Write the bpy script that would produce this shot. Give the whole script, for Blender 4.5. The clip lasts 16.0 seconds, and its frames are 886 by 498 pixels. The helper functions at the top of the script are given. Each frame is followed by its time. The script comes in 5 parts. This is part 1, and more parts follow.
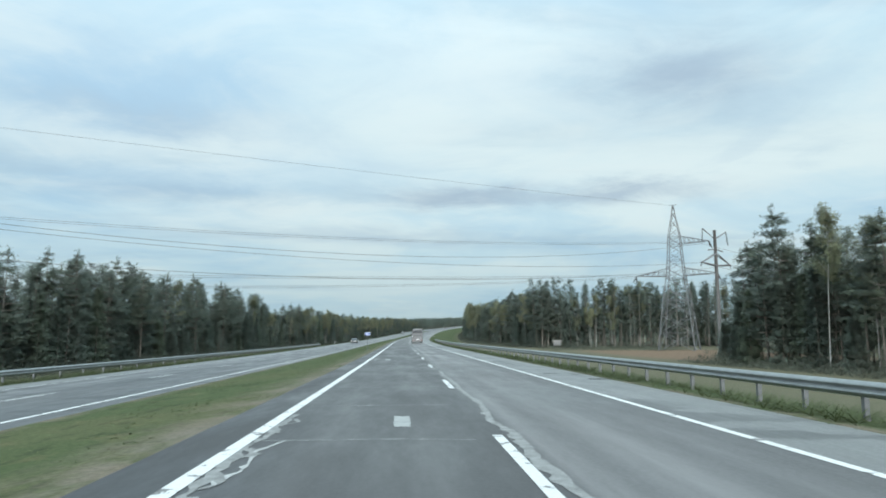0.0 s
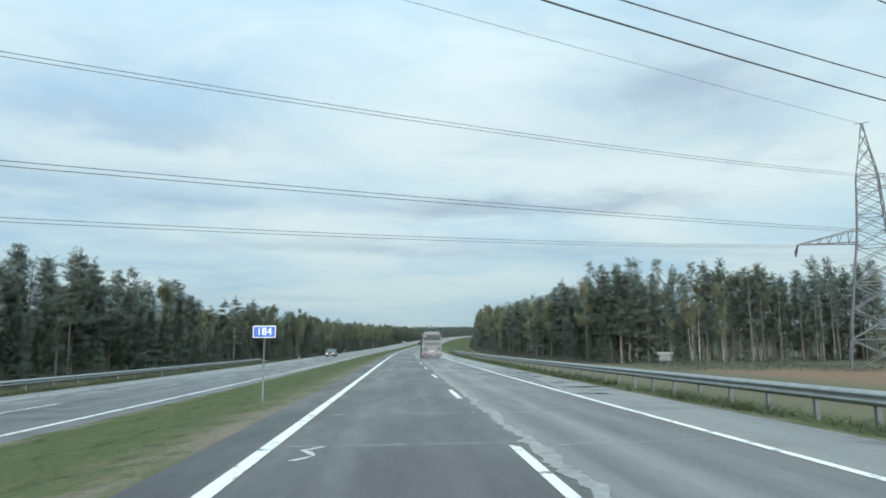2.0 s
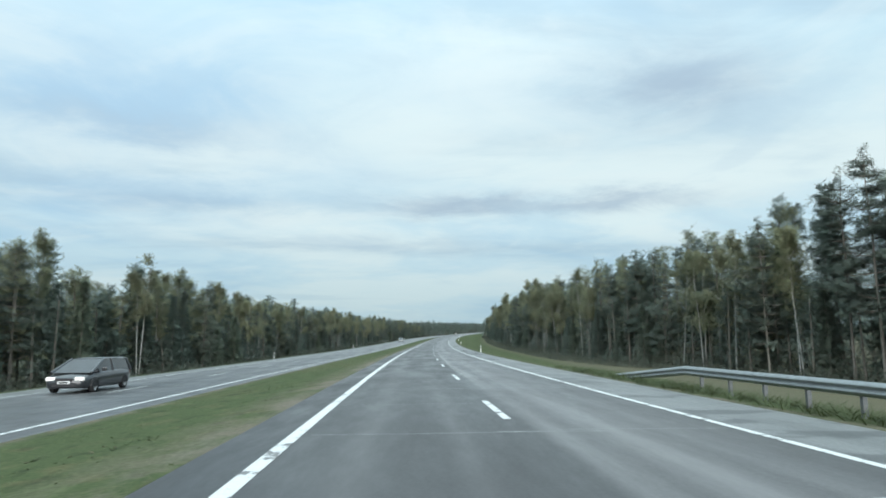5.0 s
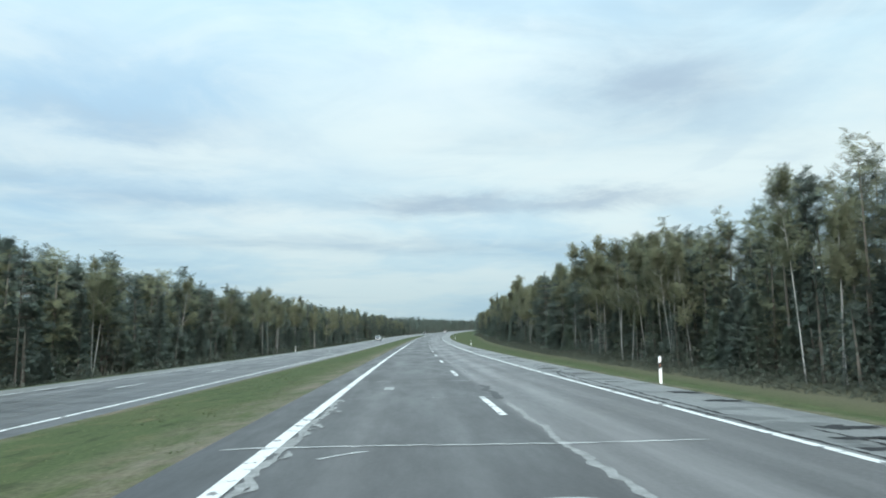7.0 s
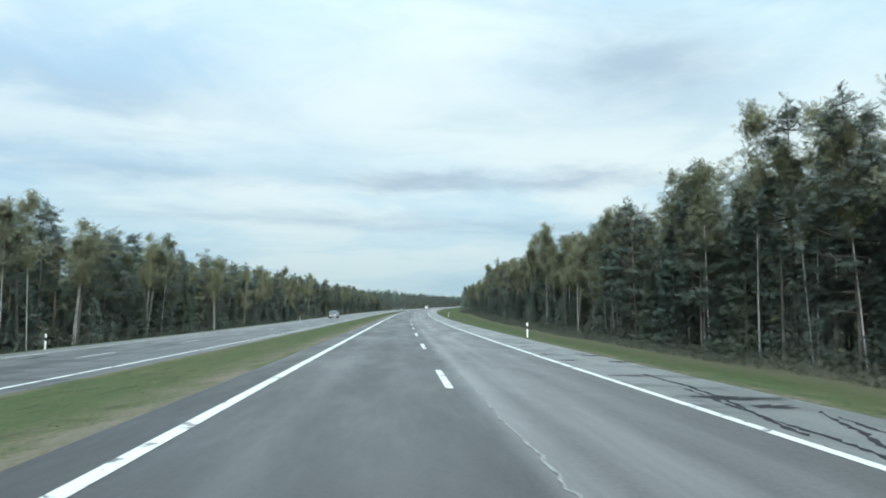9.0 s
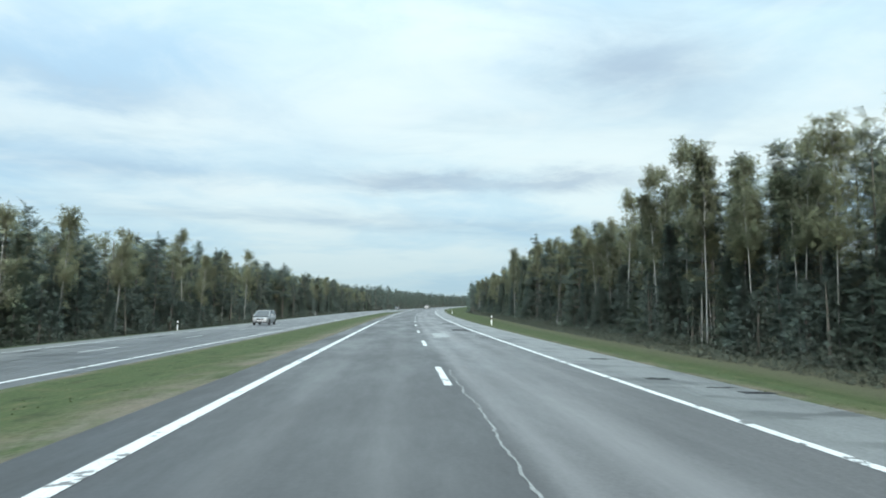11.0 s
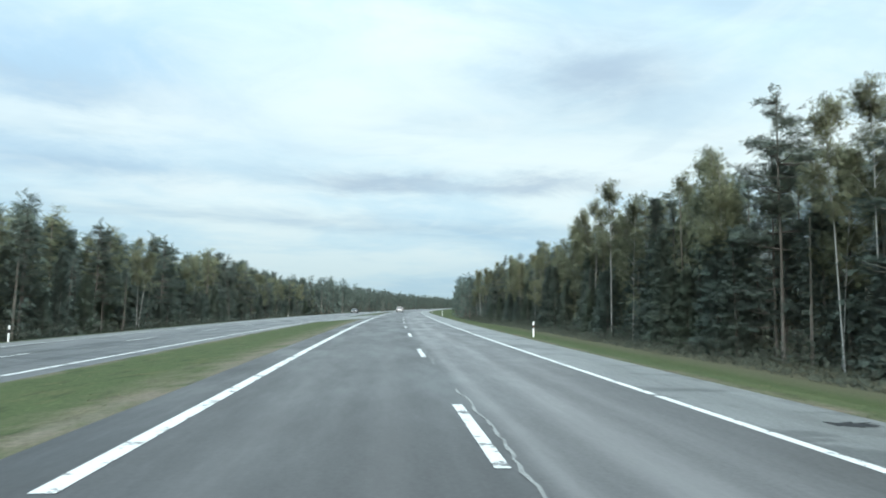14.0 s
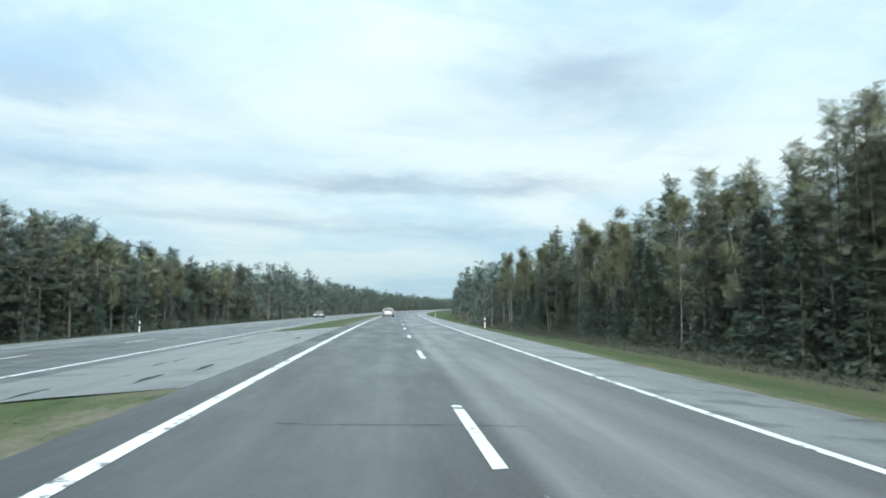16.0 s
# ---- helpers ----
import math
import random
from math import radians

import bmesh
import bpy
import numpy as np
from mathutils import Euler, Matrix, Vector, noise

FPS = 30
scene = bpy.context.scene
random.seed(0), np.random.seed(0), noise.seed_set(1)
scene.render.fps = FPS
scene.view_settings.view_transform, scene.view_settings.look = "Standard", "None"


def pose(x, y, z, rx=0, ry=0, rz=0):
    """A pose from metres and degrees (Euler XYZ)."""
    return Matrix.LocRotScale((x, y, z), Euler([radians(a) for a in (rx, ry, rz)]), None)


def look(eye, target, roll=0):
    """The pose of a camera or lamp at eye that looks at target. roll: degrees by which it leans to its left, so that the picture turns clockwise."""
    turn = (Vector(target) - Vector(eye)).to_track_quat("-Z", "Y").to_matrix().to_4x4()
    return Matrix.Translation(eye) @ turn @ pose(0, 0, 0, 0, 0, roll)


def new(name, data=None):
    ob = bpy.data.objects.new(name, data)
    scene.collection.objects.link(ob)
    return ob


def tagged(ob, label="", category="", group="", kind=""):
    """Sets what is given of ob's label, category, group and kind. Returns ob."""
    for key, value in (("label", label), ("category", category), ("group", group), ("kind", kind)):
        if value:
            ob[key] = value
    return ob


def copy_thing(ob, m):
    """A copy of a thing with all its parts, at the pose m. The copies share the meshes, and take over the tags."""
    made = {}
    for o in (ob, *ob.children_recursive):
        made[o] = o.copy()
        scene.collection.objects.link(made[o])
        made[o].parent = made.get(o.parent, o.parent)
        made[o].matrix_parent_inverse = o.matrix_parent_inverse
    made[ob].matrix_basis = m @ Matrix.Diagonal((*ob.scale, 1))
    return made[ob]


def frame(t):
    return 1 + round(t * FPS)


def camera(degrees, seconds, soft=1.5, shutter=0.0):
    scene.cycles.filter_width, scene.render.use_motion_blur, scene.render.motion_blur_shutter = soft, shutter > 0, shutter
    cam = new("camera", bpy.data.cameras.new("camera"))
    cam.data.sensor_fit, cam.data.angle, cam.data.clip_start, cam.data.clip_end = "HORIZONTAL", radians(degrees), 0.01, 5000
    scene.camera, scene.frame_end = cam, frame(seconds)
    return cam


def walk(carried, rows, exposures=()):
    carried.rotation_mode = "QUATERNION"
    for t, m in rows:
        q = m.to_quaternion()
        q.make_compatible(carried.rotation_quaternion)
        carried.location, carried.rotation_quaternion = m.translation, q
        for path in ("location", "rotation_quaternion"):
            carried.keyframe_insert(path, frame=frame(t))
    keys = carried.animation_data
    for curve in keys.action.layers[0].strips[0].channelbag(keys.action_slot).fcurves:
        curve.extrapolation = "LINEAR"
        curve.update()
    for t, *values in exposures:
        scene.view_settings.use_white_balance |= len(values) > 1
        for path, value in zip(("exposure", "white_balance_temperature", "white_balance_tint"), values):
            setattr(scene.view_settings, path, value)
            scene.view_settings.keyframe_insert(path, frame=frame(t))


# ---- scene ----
# ---------------------------------------------------------------- road line
# s: metres along the road, d: metres to the right of the inner edge line of our carriageway.
DS = 2.0
S0, S1 = -120.0, 1500.0


KNOT = 60.0
# every 60 m: bend to the right, and how fast the road steepens, both in 1/10000 per metre
BENDS = [-1.28, -0.4, 1.01, 3.29, 3.96, 2.15, 1.44, 2.51, 3.66, 3.37, 2.21, 2.03, 3.15, 4.04, 4.51, 4.67, 4.7]
RISES = [-0.24, 0.23, 0.69, 0.52, 0.46, 0.79, 0.7, 0.66, 0.5, -0.08, -0.29, -0.08, 0.13, 0.24, 0.31, 0.34, 0.2, 0.0, -0.3, -0.5, -0.5]


def knots(values, s):
    f = min(max(s / KNOT, 0.0), len(values) - 1.001)
    i = int(f)
    return (values[i] + (values[i + 1] - values[i]) * (f - i)) * 1e-4 if s > 0 else 0.0


LINE = []
x_, y_, z_, h_, g_ = 0.0, S0, 0.0, 0.0, 0.0
for i_ in range(int((S1 - S0) / DS) + 1):
    LINE.append((x_, y_, z_, h_, g_))
    h_ += knots(BENDS, S0 + i_ * DS) * DS
    g_ += knots(RISES, S0 + i_ * DS) * DS
    x_ += math.sin(h_) * DS
    y_ += math.cos(h_) * DS
    z_ += g_ * DS


def along(s):
    """x, y, z, heading and slope of the road line."""
    f = min(max((s - S0) / DS, 0.0), len(LINE) - 1.001)
    i = int(f)
    return [u + (v - u) * (f - i) for u, v in zip(LINE[i], LINE[i + 1])]


def heading(s):
    return along(s)[3]


def at(s, d, z=0.0):
    """World place of road coordinates."""
    x, y, up, h, _ = along(s)
    return Vector((x + math.cos(h) * d, y - math.sin(h) * d, up + z))


def road_pose(s, d, z=0.0, turn=0.0, sloped=False):
    """Pose at road coordinates: +y along the road, turned by degrees anticlockwise, upright or tilted with the road."""
    p = at(s, d, z)
    tilt = math.degrees(math.atan(along(s)[4])) if sloped else 0.0
    return pose(p.x, p.y, p.z, tilt * math.cos(radians(turn)), 0, turn - math.degrees(heading(s)))


# ---------------------------------------------------------------- camera
SPEED = 35.0
EYE = 1.5
FOCAL = 1200.0
cam = camera(2 * math.degrees(math.atan(784 / FOCAL)), 16.0, soft=1.8)
# seconds, metres right of the inner line, degrees left of the road, degrees down to the horizon, lean
DRIVE = [
    (0.0, 2.34, -3.18, 7.44, -0.28), (0.5, 2.26, -3.40, 7.45, -0.22), (1.0, 2.19, -3.48, 7.74, -0.25), (1.5, 2.16, -3.51, 7.86, -0.43),
    (2.0, 2.04, -3.44, 8.32, -0.35), (2.5, 1.92, -3.50, 8.46, -0.02), (3.0, 1.88, -3.43, 8.47, 0.17), (3.5, 1.87, -3.42, 8.18, 0.05),
    (4.0, 1.86, -3.20, 8.22, -0.14), (4.7, 1.86, -2.97, 8.20, -0.34), (5.6, 1.87, -3.12, 8.18, -0.69), (6.5, 1.89, -3.17, 8.17, -0.87),
    (7.0, 1.93, -2.99, 8.07, -0.62), (7.5, 2.07, -3.00, 7.37, -0.42), (8.0, 2.22, -3.55, 6.85, -0.35), (8.5, 2.56, -3.52, 6.42, -0.22),
    (9.0, 2.76, -3.78, 6.14, 0.13), (9.8, 2.83, -3.81, 6.11, 0.29), (10.6, 2.84, -3.64, 6.15, 0.42), (11.5, 2.80, -3.57, 6.20, 0.58),
    (12.0, 2.78, -3.64, 6.23, 0.75), (12.5, 2.77, -3.79, 6.08, 0.77), (13.0, 2.73, -4.27, 6.43, 0.86), (13.5, 2.72, -4.36, 6.38, 0.90),
    (14.0, 2.63, -4.95, 6.41, 0.90), (14.5, 2.67, -5.25, 6.12, 0.60), (15.0, 2.63, -5.28, 6.21, 0.72), (15.5, 2.65, -5.12, 6.19, 0.78),
    (16.0, 2.66, -4.87, 6.51, 0.80),
]
rows = []
for t_, d_, yaw_, pit_, lean_ in DRIVE:
    p_ = at(SPEED * t_, d_, EYE)
    rows.append((t_, pose(p_.x, p_.y, p_.z, 90 + pit_, -lean_, yaw_ - math.degrees(heading(SPEED * t_)))))
walk(cam, rows, ((0.0, 0.0), (4.0, 0.02), (7.0, 0.08), (9.0, 0.13), (13.0, 0.18), (16.0, 0.22)))

# ---------------------------------------------------------------- sky and light
SUN_EL, SUN_AZ = 14.0, 184.0
world = bpy.data.worlds.new("overcast_sky")
scene.world = world
world.use_nodes = True
wn, wl = world.node_tree.nodes, world.node_tree.links
wn.clear()


def wnode(kind, **values):
    n = wn.new(kind)
    for key, v in values.items():
        n.inputs[int(key[1:])].default_value = v
    return n


def wmath(op, a, b=None, c=None, clamp=False):
    n = wn.new("ShaderNodeMath")
    n.operation, n.use_clamp = op, clamp
    for i, v in enumerate((a, b, c)):
        if v is None:
            continue
        if isinstance(v, (int, float)):
            n.inputs[i].default_value = v
        else:
            wl.new(v, n.inputs[i])
    return n.outputs[0]


sky = wn.new("ShaderNodeTexSky")
sky.sky_type, sky.sun_disc = "NISHITA", False
sky.sun_elevation, sky.sun_rotation = radians(SUN_EL), radians(SUN_AZ)
tc = wn.new("ShaderNodeTexCoord")
sep = wn.new("ShaderNodeSeparateXYZ")
wl.new(tc.outputs["Generated"], sep.inputs[0])
up_ = wmath("MAXIMUM", sep.outputs[2], 0.0)
lift = wmath("ADD", up_, 0.09)
comb = wn.new("ShaderNodeCombineXYZ")
wl.new(wmath("DIVIDE", sep.outputs[0], lift), comb.inputs[0])
wl.new(wmath("DIVIDE", sep.outputs[1], lift), comb.inputs[1])


def wnoise(scale, detail, rough, distort, offset, stretch=(1, 1, 1)):
    mp = wn.new("ShaderNodeMapping")
    wl.new(comb.outputs[0], mp.inputs[0])
    mp.inputs[1].default_value, mp.inputs[3].default_value = offset, stretch
    n = wn.new("ShaderNodeTexNoise")
    wl.new(mp.outputs[0], n.inputs["Vector"])
    n.inputs["Scale"].default_value, n.inputs["Detail"].default_value = scale, detail
    n.inputs["Roughness"].default_value, n.inputs["Distortion"].default_value = rough, distort
    return n.outputs["Fac"]


def wramp(fac, stops):
    r = wn.new("ShaderNodeValToRGB")
    wl.new(fac, r.inputs[0])
    r.color_ramp.interpolation = "EASE"
    els = r.color_ramp.elements
    while len(els) < len(stops):
        els.new(0.5)
    for e, (p, c) in zip(els, stops):
        e.position, e.color = p, (*c, 1)
    return r.outputs[0]


def wmix(fac, a, b):
    m = wn.new("ShaderNodeMix")
    m.data_type = "RGBA"
    for sock, v in ((m.inputs[0], fac), (m.inputs[6], a), (m.inputs[7], b)):
        if isinstance(v, (int, float)):
            sock.default_value = v
        elif isinstance(v, tuple):
            sock.default_value = (*v, 1)
        else:
            wl.new(v, sock)
    return m.outputs[2]


# place in the sky as degrees right of north and up, frayed by noise
fray_a = wmath("MULTIPLY", wmath("SUBTRACT", wnoise(1.6, 7, 0.66, 0.4, (1.7, 5.2, 0.0)), 0.5), 14.0)
fray_b = wmath("MULTIPLY", wmath("SUBTRACT", wnoise(1.9, 7, 0.66, 0.4, (9.1, 3.3, 0.0)), 0.5), 8.0)
az_in = wmath("ADD", wmath("MULTIPLY", wmath("ARCTAN2", sep.outputs[0], sep.outputs[1]), 57.2958), fray_a)
el_in = wmath("ADD", wmath("MULTIPLY", wmath("ARCSINE", sep.outputs[2]), 57.2958), wmath("MULTIPLY", fray_b, wmath("MULTIPLY", up_, 2.5)))


def bank_at(az, el, wide, high, amount):
    """A soft cloud bank about a direction."""
    u = wmath("DIVIDE", wmath("SUBTRACT", az_in, az), wide)
    v = wmath("DIVIDE", wmath("SUBTRACT", el_in, el), high)
    r = wmath("ADD", wmath("MULTIPLY", u, u), wmath("MULTIPLY", v, v))
    return wmath("MULTIPLY", wmath("POWER", 2.718, wmath("MULTIPLY", r, -1.0)), amount)


def total(parts_):
    acc = parts_[0]
    for p in parts_[1:]:
        acc = wmath("ADD", acc, p)
    return wmath("MINIMUM", wmath("MAXIMUM", acc, 0.0), 1.0)


# high thin veil, broken by pale blue, with greyer banks that flatten towards the horizon
veil = wnoise(0.5, 6, 0.55, 0.4, (3.1, 0.4, 0.0))
bank = wnoise(0.6, 6, 0.58, 0.6, (7.3, 2.2, 0.0), (0.7, 1.7, 1))
base = wramp(veil, [(0.36, (0.47, 0.72, 0.90)), (0.48, (0.62, 0.85, 0.96)), (0.60, (0.79, 0.96, 0.99))])
blue = total([bank_at(-24, 19, 15, 7, 0.45), bank_at(5, 22, 7, 3, 0.5), bank_at(-8, 15, 5, 2, 0.35)])
base = wmix(blue, base, (0.46, 0.70, 0.93))
white = total([bank_at(2, 18, 12, 4.5, 0.85), bank_at(-9, 10.6, 6, 0.7, 0.8), bank_at(22, 12.8, 8, 1.8, 0.7), bank_at(-14, 15, 8, 2.2, 0.55), bank_at(8, 24, 14, 2.5, 0.6), bank_at(35, 15, 10, 4, 0.5), bank_at(-26, 14.5, 12, 2.0, 0.6), bank_at(-30, 22, 9, 2, 0.5), bank_at(-16, 9.4, 7, 0.6, 0.5)])
base = wmix(white, base, (0.83, 0.98, 1.0))
dark = wramp(bank, [(0.50, (0, 0, 0)), (0.72, (1, 1, 1))])
clouds = wmix(wmath("MULTIPLY", dark, 0.6), base, (0.47, 0.65, 0.77))
grey = total([bank_at(23, 20.5, 7.5, 3.2, 0.85), bank_at(4, 11.9, 8, 0.9, 0.8), bank_at(18, 11.6, 6.5, 0.9, 0.7), bank_at(-18, 11.5, 9, 1.1, 0.4), bank_at(-2, 8.4, 14, 0.8, 0.35), bank_at(-20, 17, 9, 1.4, 0.35)])
clouds = wmix(grey, clouds, (0.41, 0.54, 0.67))
puff = wnoise(1.5, 8, 0.6, 0.8, (4.4, 8.8, 0.0), (1.0, 1.0, 1))
clouds = wmix(wramp(puff, [(0.44, (0, 0, 0)), (0.68, (0.36, 0.36, 0.36))]), clouds, (0.84, 0.97, 0.99))
clouds = wmix(wramp(puff, [(0.32, (0.22, 0.22, 0.22)), (0.50, (0, 0, 0))]), clouds, (0.50, 0.68, 0.83))
near_h = wmath("SUBTRACT", 1.0, wmath("DIVIDE", up_, 0.17), clamp=True)
clouds = wmix(wmath("MULTIPLY", near_h, 0.8), clouds, (0.40, 0.57, 0.655))
# an overcast sky is brightest overhead
zenith = wmath("ADD", wmath("MULTIPLY", wmath("POWER", up_, 3.0), 2.4), 0.93)
bg_sky, bg_cloud = wn.new("ShaderNodeBackground"), wn.new("ShaderNodeBackground")
wl.new(sky.outputs[0], bg_sky.inputs[0])
bg_sky.inputs[1].default_value = 0.06
wl.new(clouds, bg_cloud.inputs[0])
wl.new(zenith, bg_cloud.inputs[1])
mixsky = wn.new("ShaderNodeMixShader")
mixsky.inputs[0].default_value = 0.9
wl.new(bg_sky.outputs[0], mixsky.inputs[1])
wl.new(bg_cloud.outputs[0], mixsky.inputs[2])
out = wn.new("ShaderNodeOutputWorld")
wl.new(mixsky.outputs[0], out.inputs[0])

sun = new("sun", bpy.data.lights.new("sun", "SUN"))
sun.data.energy, sun.data.angle, sun.data.color = 5.0, radians(70), (1.0, 0.99, 0.975)
az_, el_ = radians(SUN_AZ), radians(SUN_EL)
sun.matrix_world = look((math.sin(az_) * math.cos(el_), math.cos(az_) * math.cos(el_), math.sin(el_)), (0, 0, 0))
scene.view_settings.exposure = 0.0


# ---------------------------------------------------------------- materials
def material(name, rough=0.8, metal=0.0, spec=0.4):
    m = bpy.data.materials.new(name)
    m.use_nodes = True
    b = m.node_tree.nodes["Principled BSDF"]
    b.inputs["Roughness"].default_value = rough
    b.inputs["Metallic"].default_value = metal
    b.inputs["Specular IOR Level"].default_value = spec
    return m, m.node_tree.nodes, m.node_tree.links, b


def noise_tex(nt, ln, vec, scale, detail=4, rough=0.55, stretch=None):
    n = nt.new("ShaderNodeTexNoise")
    n.inputs["Scale"].default_value, n.inputs["Detail"].default_value, n.inputs["Roughness"].default_value = scale, detail, rough
    if stretch:
        mp = nt.new("ShaderNodeMapping")
        mp.inputs[3].default_value = stretch
        ln.new(vec, mp.inputs[0])
        vec = mp.outputs[0]
    ln.new(vec, n.inputs["Vector"])
    return n.outputs["Fac"]


def ramp(nt, ln, fac, stops):
    r = nt.new("ShaderNodeValToRGB")
    ln.new(fac, r.inputs[0])
    els = r.color_ramp.elements
    while len(els) < len(stops):
        els.new(0.5)
    for e, (p, c) in zip(els, stops):
        e.position = p
        e.color = (*c, 1) if isinstance(c, tuple) else (c, c, c, 1)
    return r.outputs[0]


def mix(nt, ln, fac, a, b, blend="MIX"):
    m = nt.new("ShaderNodeMix")
    m.data_type, m.blend_type = "RGBA", blend
    for sock, v in ((m.inputs[0], fac), (m.inputs[6], a), (m.inputs[7], b)):
        if isinstance(v, (int, float)):
            sock.default_value = v
        elif isinstance(v, tuple):
            sock.default_value = (*v, 1)
        else:
            ln.new(v, sock)
    return m.outputs[2]


def bump(nt, ln, b, height, strength, dist):
    n = nt.new("ShaderNodeBump")
    n.inputs["Strength"].default_value, n.inputs["Distance"].default_value = strength, dist
    ln.new(height, n.inputs["Height"])
    ln.new(n.outputs[0], b.inputs["Normal"])


def coords(nt, kind="Object"):
    return nt.new("ShaderNodeTexCoord").outputs[kind]


def simple(name, colour, rough=0.6, metal=0.0, spec=0.4, vary=0.25, scale=6.0, per_object=0.0, bumps=0.0):
    """Coloured surface with blotches at two scales and a little variation from thing to thing."""
    m, nt, ln, b = material(name, rough, metal, spec)
    v = coords(nt)
    a = noise_tex(nt, ln, v, scale, 5)
    c = noise_tex(nt, ln, v, scale * 9, 3)
    lo, hi = tuple(x * (1 - vary) for x in colour), tuple(min(x * (1 + vary), 1) for x in colour)
    col = mix(nt, ln, 0.35, ramp(nt, ln, a, [(0.3, lo), (0.7, hi)]), ramp(nt, ln, c, [(0.3, lo), (0.7, hi)]))
    if per_object:
        info = nt.new("ShaderNodeObjectInfo")
        r = ramp(nt, ln, info.outputs["Random"], [(0.0, 1 - per_object), (1.0, 1 + per_object)])
        col = mix(nt, ln, 1.0, col, r, "MULTIPLY")
    ln.new(col, b.inputs["Base Color"])
    if bumps:
        bump(nt, ln, b, c, 0.6, bumps)
    return m


def leaf_material(name, dark_c, light_c, shift, lace=0.0, thin=0.22, cover=0.56):
    """Foliage: tone varies from tuft to tuft and from tree to tree; a little light passes through."""
    m, nt, ln, b = material(name, 0.75, 0, 0.25)
    geo = nt.new("ShaderNodeNewGeometry")
    info = nt.new("ShaderNodeObjectInfo")
    col = ramp(nt, ln, geo.outputs["Random Per Island"], [(0.0, dark_c), (1.0, light_c)])
    tint = ramp(nt, ln, info.outputs["Random"], [(0.0, shift), (0.5, (1, 1, 1)), (1.0, (0.85, 0.9, 0.9))])
    col = mix(nt, ln, 1.0, col, tint, "MULTIPLY")
    big = noise_tex(nt, ln, coords(nt), 0.6, 3)
    col = mix(nt, ln, 1.0, col, ramp(nt, ln, big, [(0.3, 0.8), (0.7, 1.2)]), "MULTIPLY")
    ln.new(col, b.inputs["Base Color"])
    tr = nt.new("ShaderNodeBsdfTranslucent")
    ln.new(col, tr.inputs[0])
    # leaves of a crown catch the light as its rounded outside does
    face = nt.new("ShaderNodeAttribute")
    face.attribute_name = "outward"
    turn = nt.new("ShaderNodeVectorTransform")
    turn.vector_type, turn.convert_from, turn.convert_to = "NORMAL", "OBJECT", "WORLD"
    ln.new(face.outputs["Vector"], turn.inputs[0])
    both = nt.new("ShaderNodeVectorMath")
    both.operation = "MULTIPLY_ADD"
    ln.new(geo.outputs["Normal"], both.inputs[0])
    both.inputs[1].default_value = (0.35, 0.35, 0.35)
    ln.new(turn.outputs[0], both.inputs[2])
    unit = nt.new("ShaderNodeVectorMath")
    unit.operation = "NORMALIZE"
    ln.new(both.outputs[0], unit.inputs[0])
    ln.new(unit.outputs[0], b.inputs["Normal"])
    ln.new(unit.outputs[0], tr.inputs["Normal"])
    ms = nt.new("ShaderNodeMixShader")
    ms.inputs[0].default_value = thin
    ln.new(b.outputs[0], ms.inputs[1])
    ln.new(tr.outputs[0], ms.inputs[2])
    if lace:
        hole = noise_tex(nt, ln, coords(nt), lace, 2, 0.6)
        cut = nt.new("ShaderNodeMath")
        cut.operation = "GREATER_THAN"
        ln.new(hole, cut.inputs[0])
        cut.inputs[1].default_value = cover
        gap = nt.new("ShaderNodeBsdfTransparent")
        lm = nt.new("ShaderNodeMixShader")
        ln.new(cut.outputs[0], lm.inputs[0])
        ln.new(ms.outputs[0], lm.inputs[1])
        ln.new(gap.outputs[0], lm.inputs[2])
        ms = lm
    ln.new(ms.outputs[0], nt["Material Output"].inputs[0])
    return m


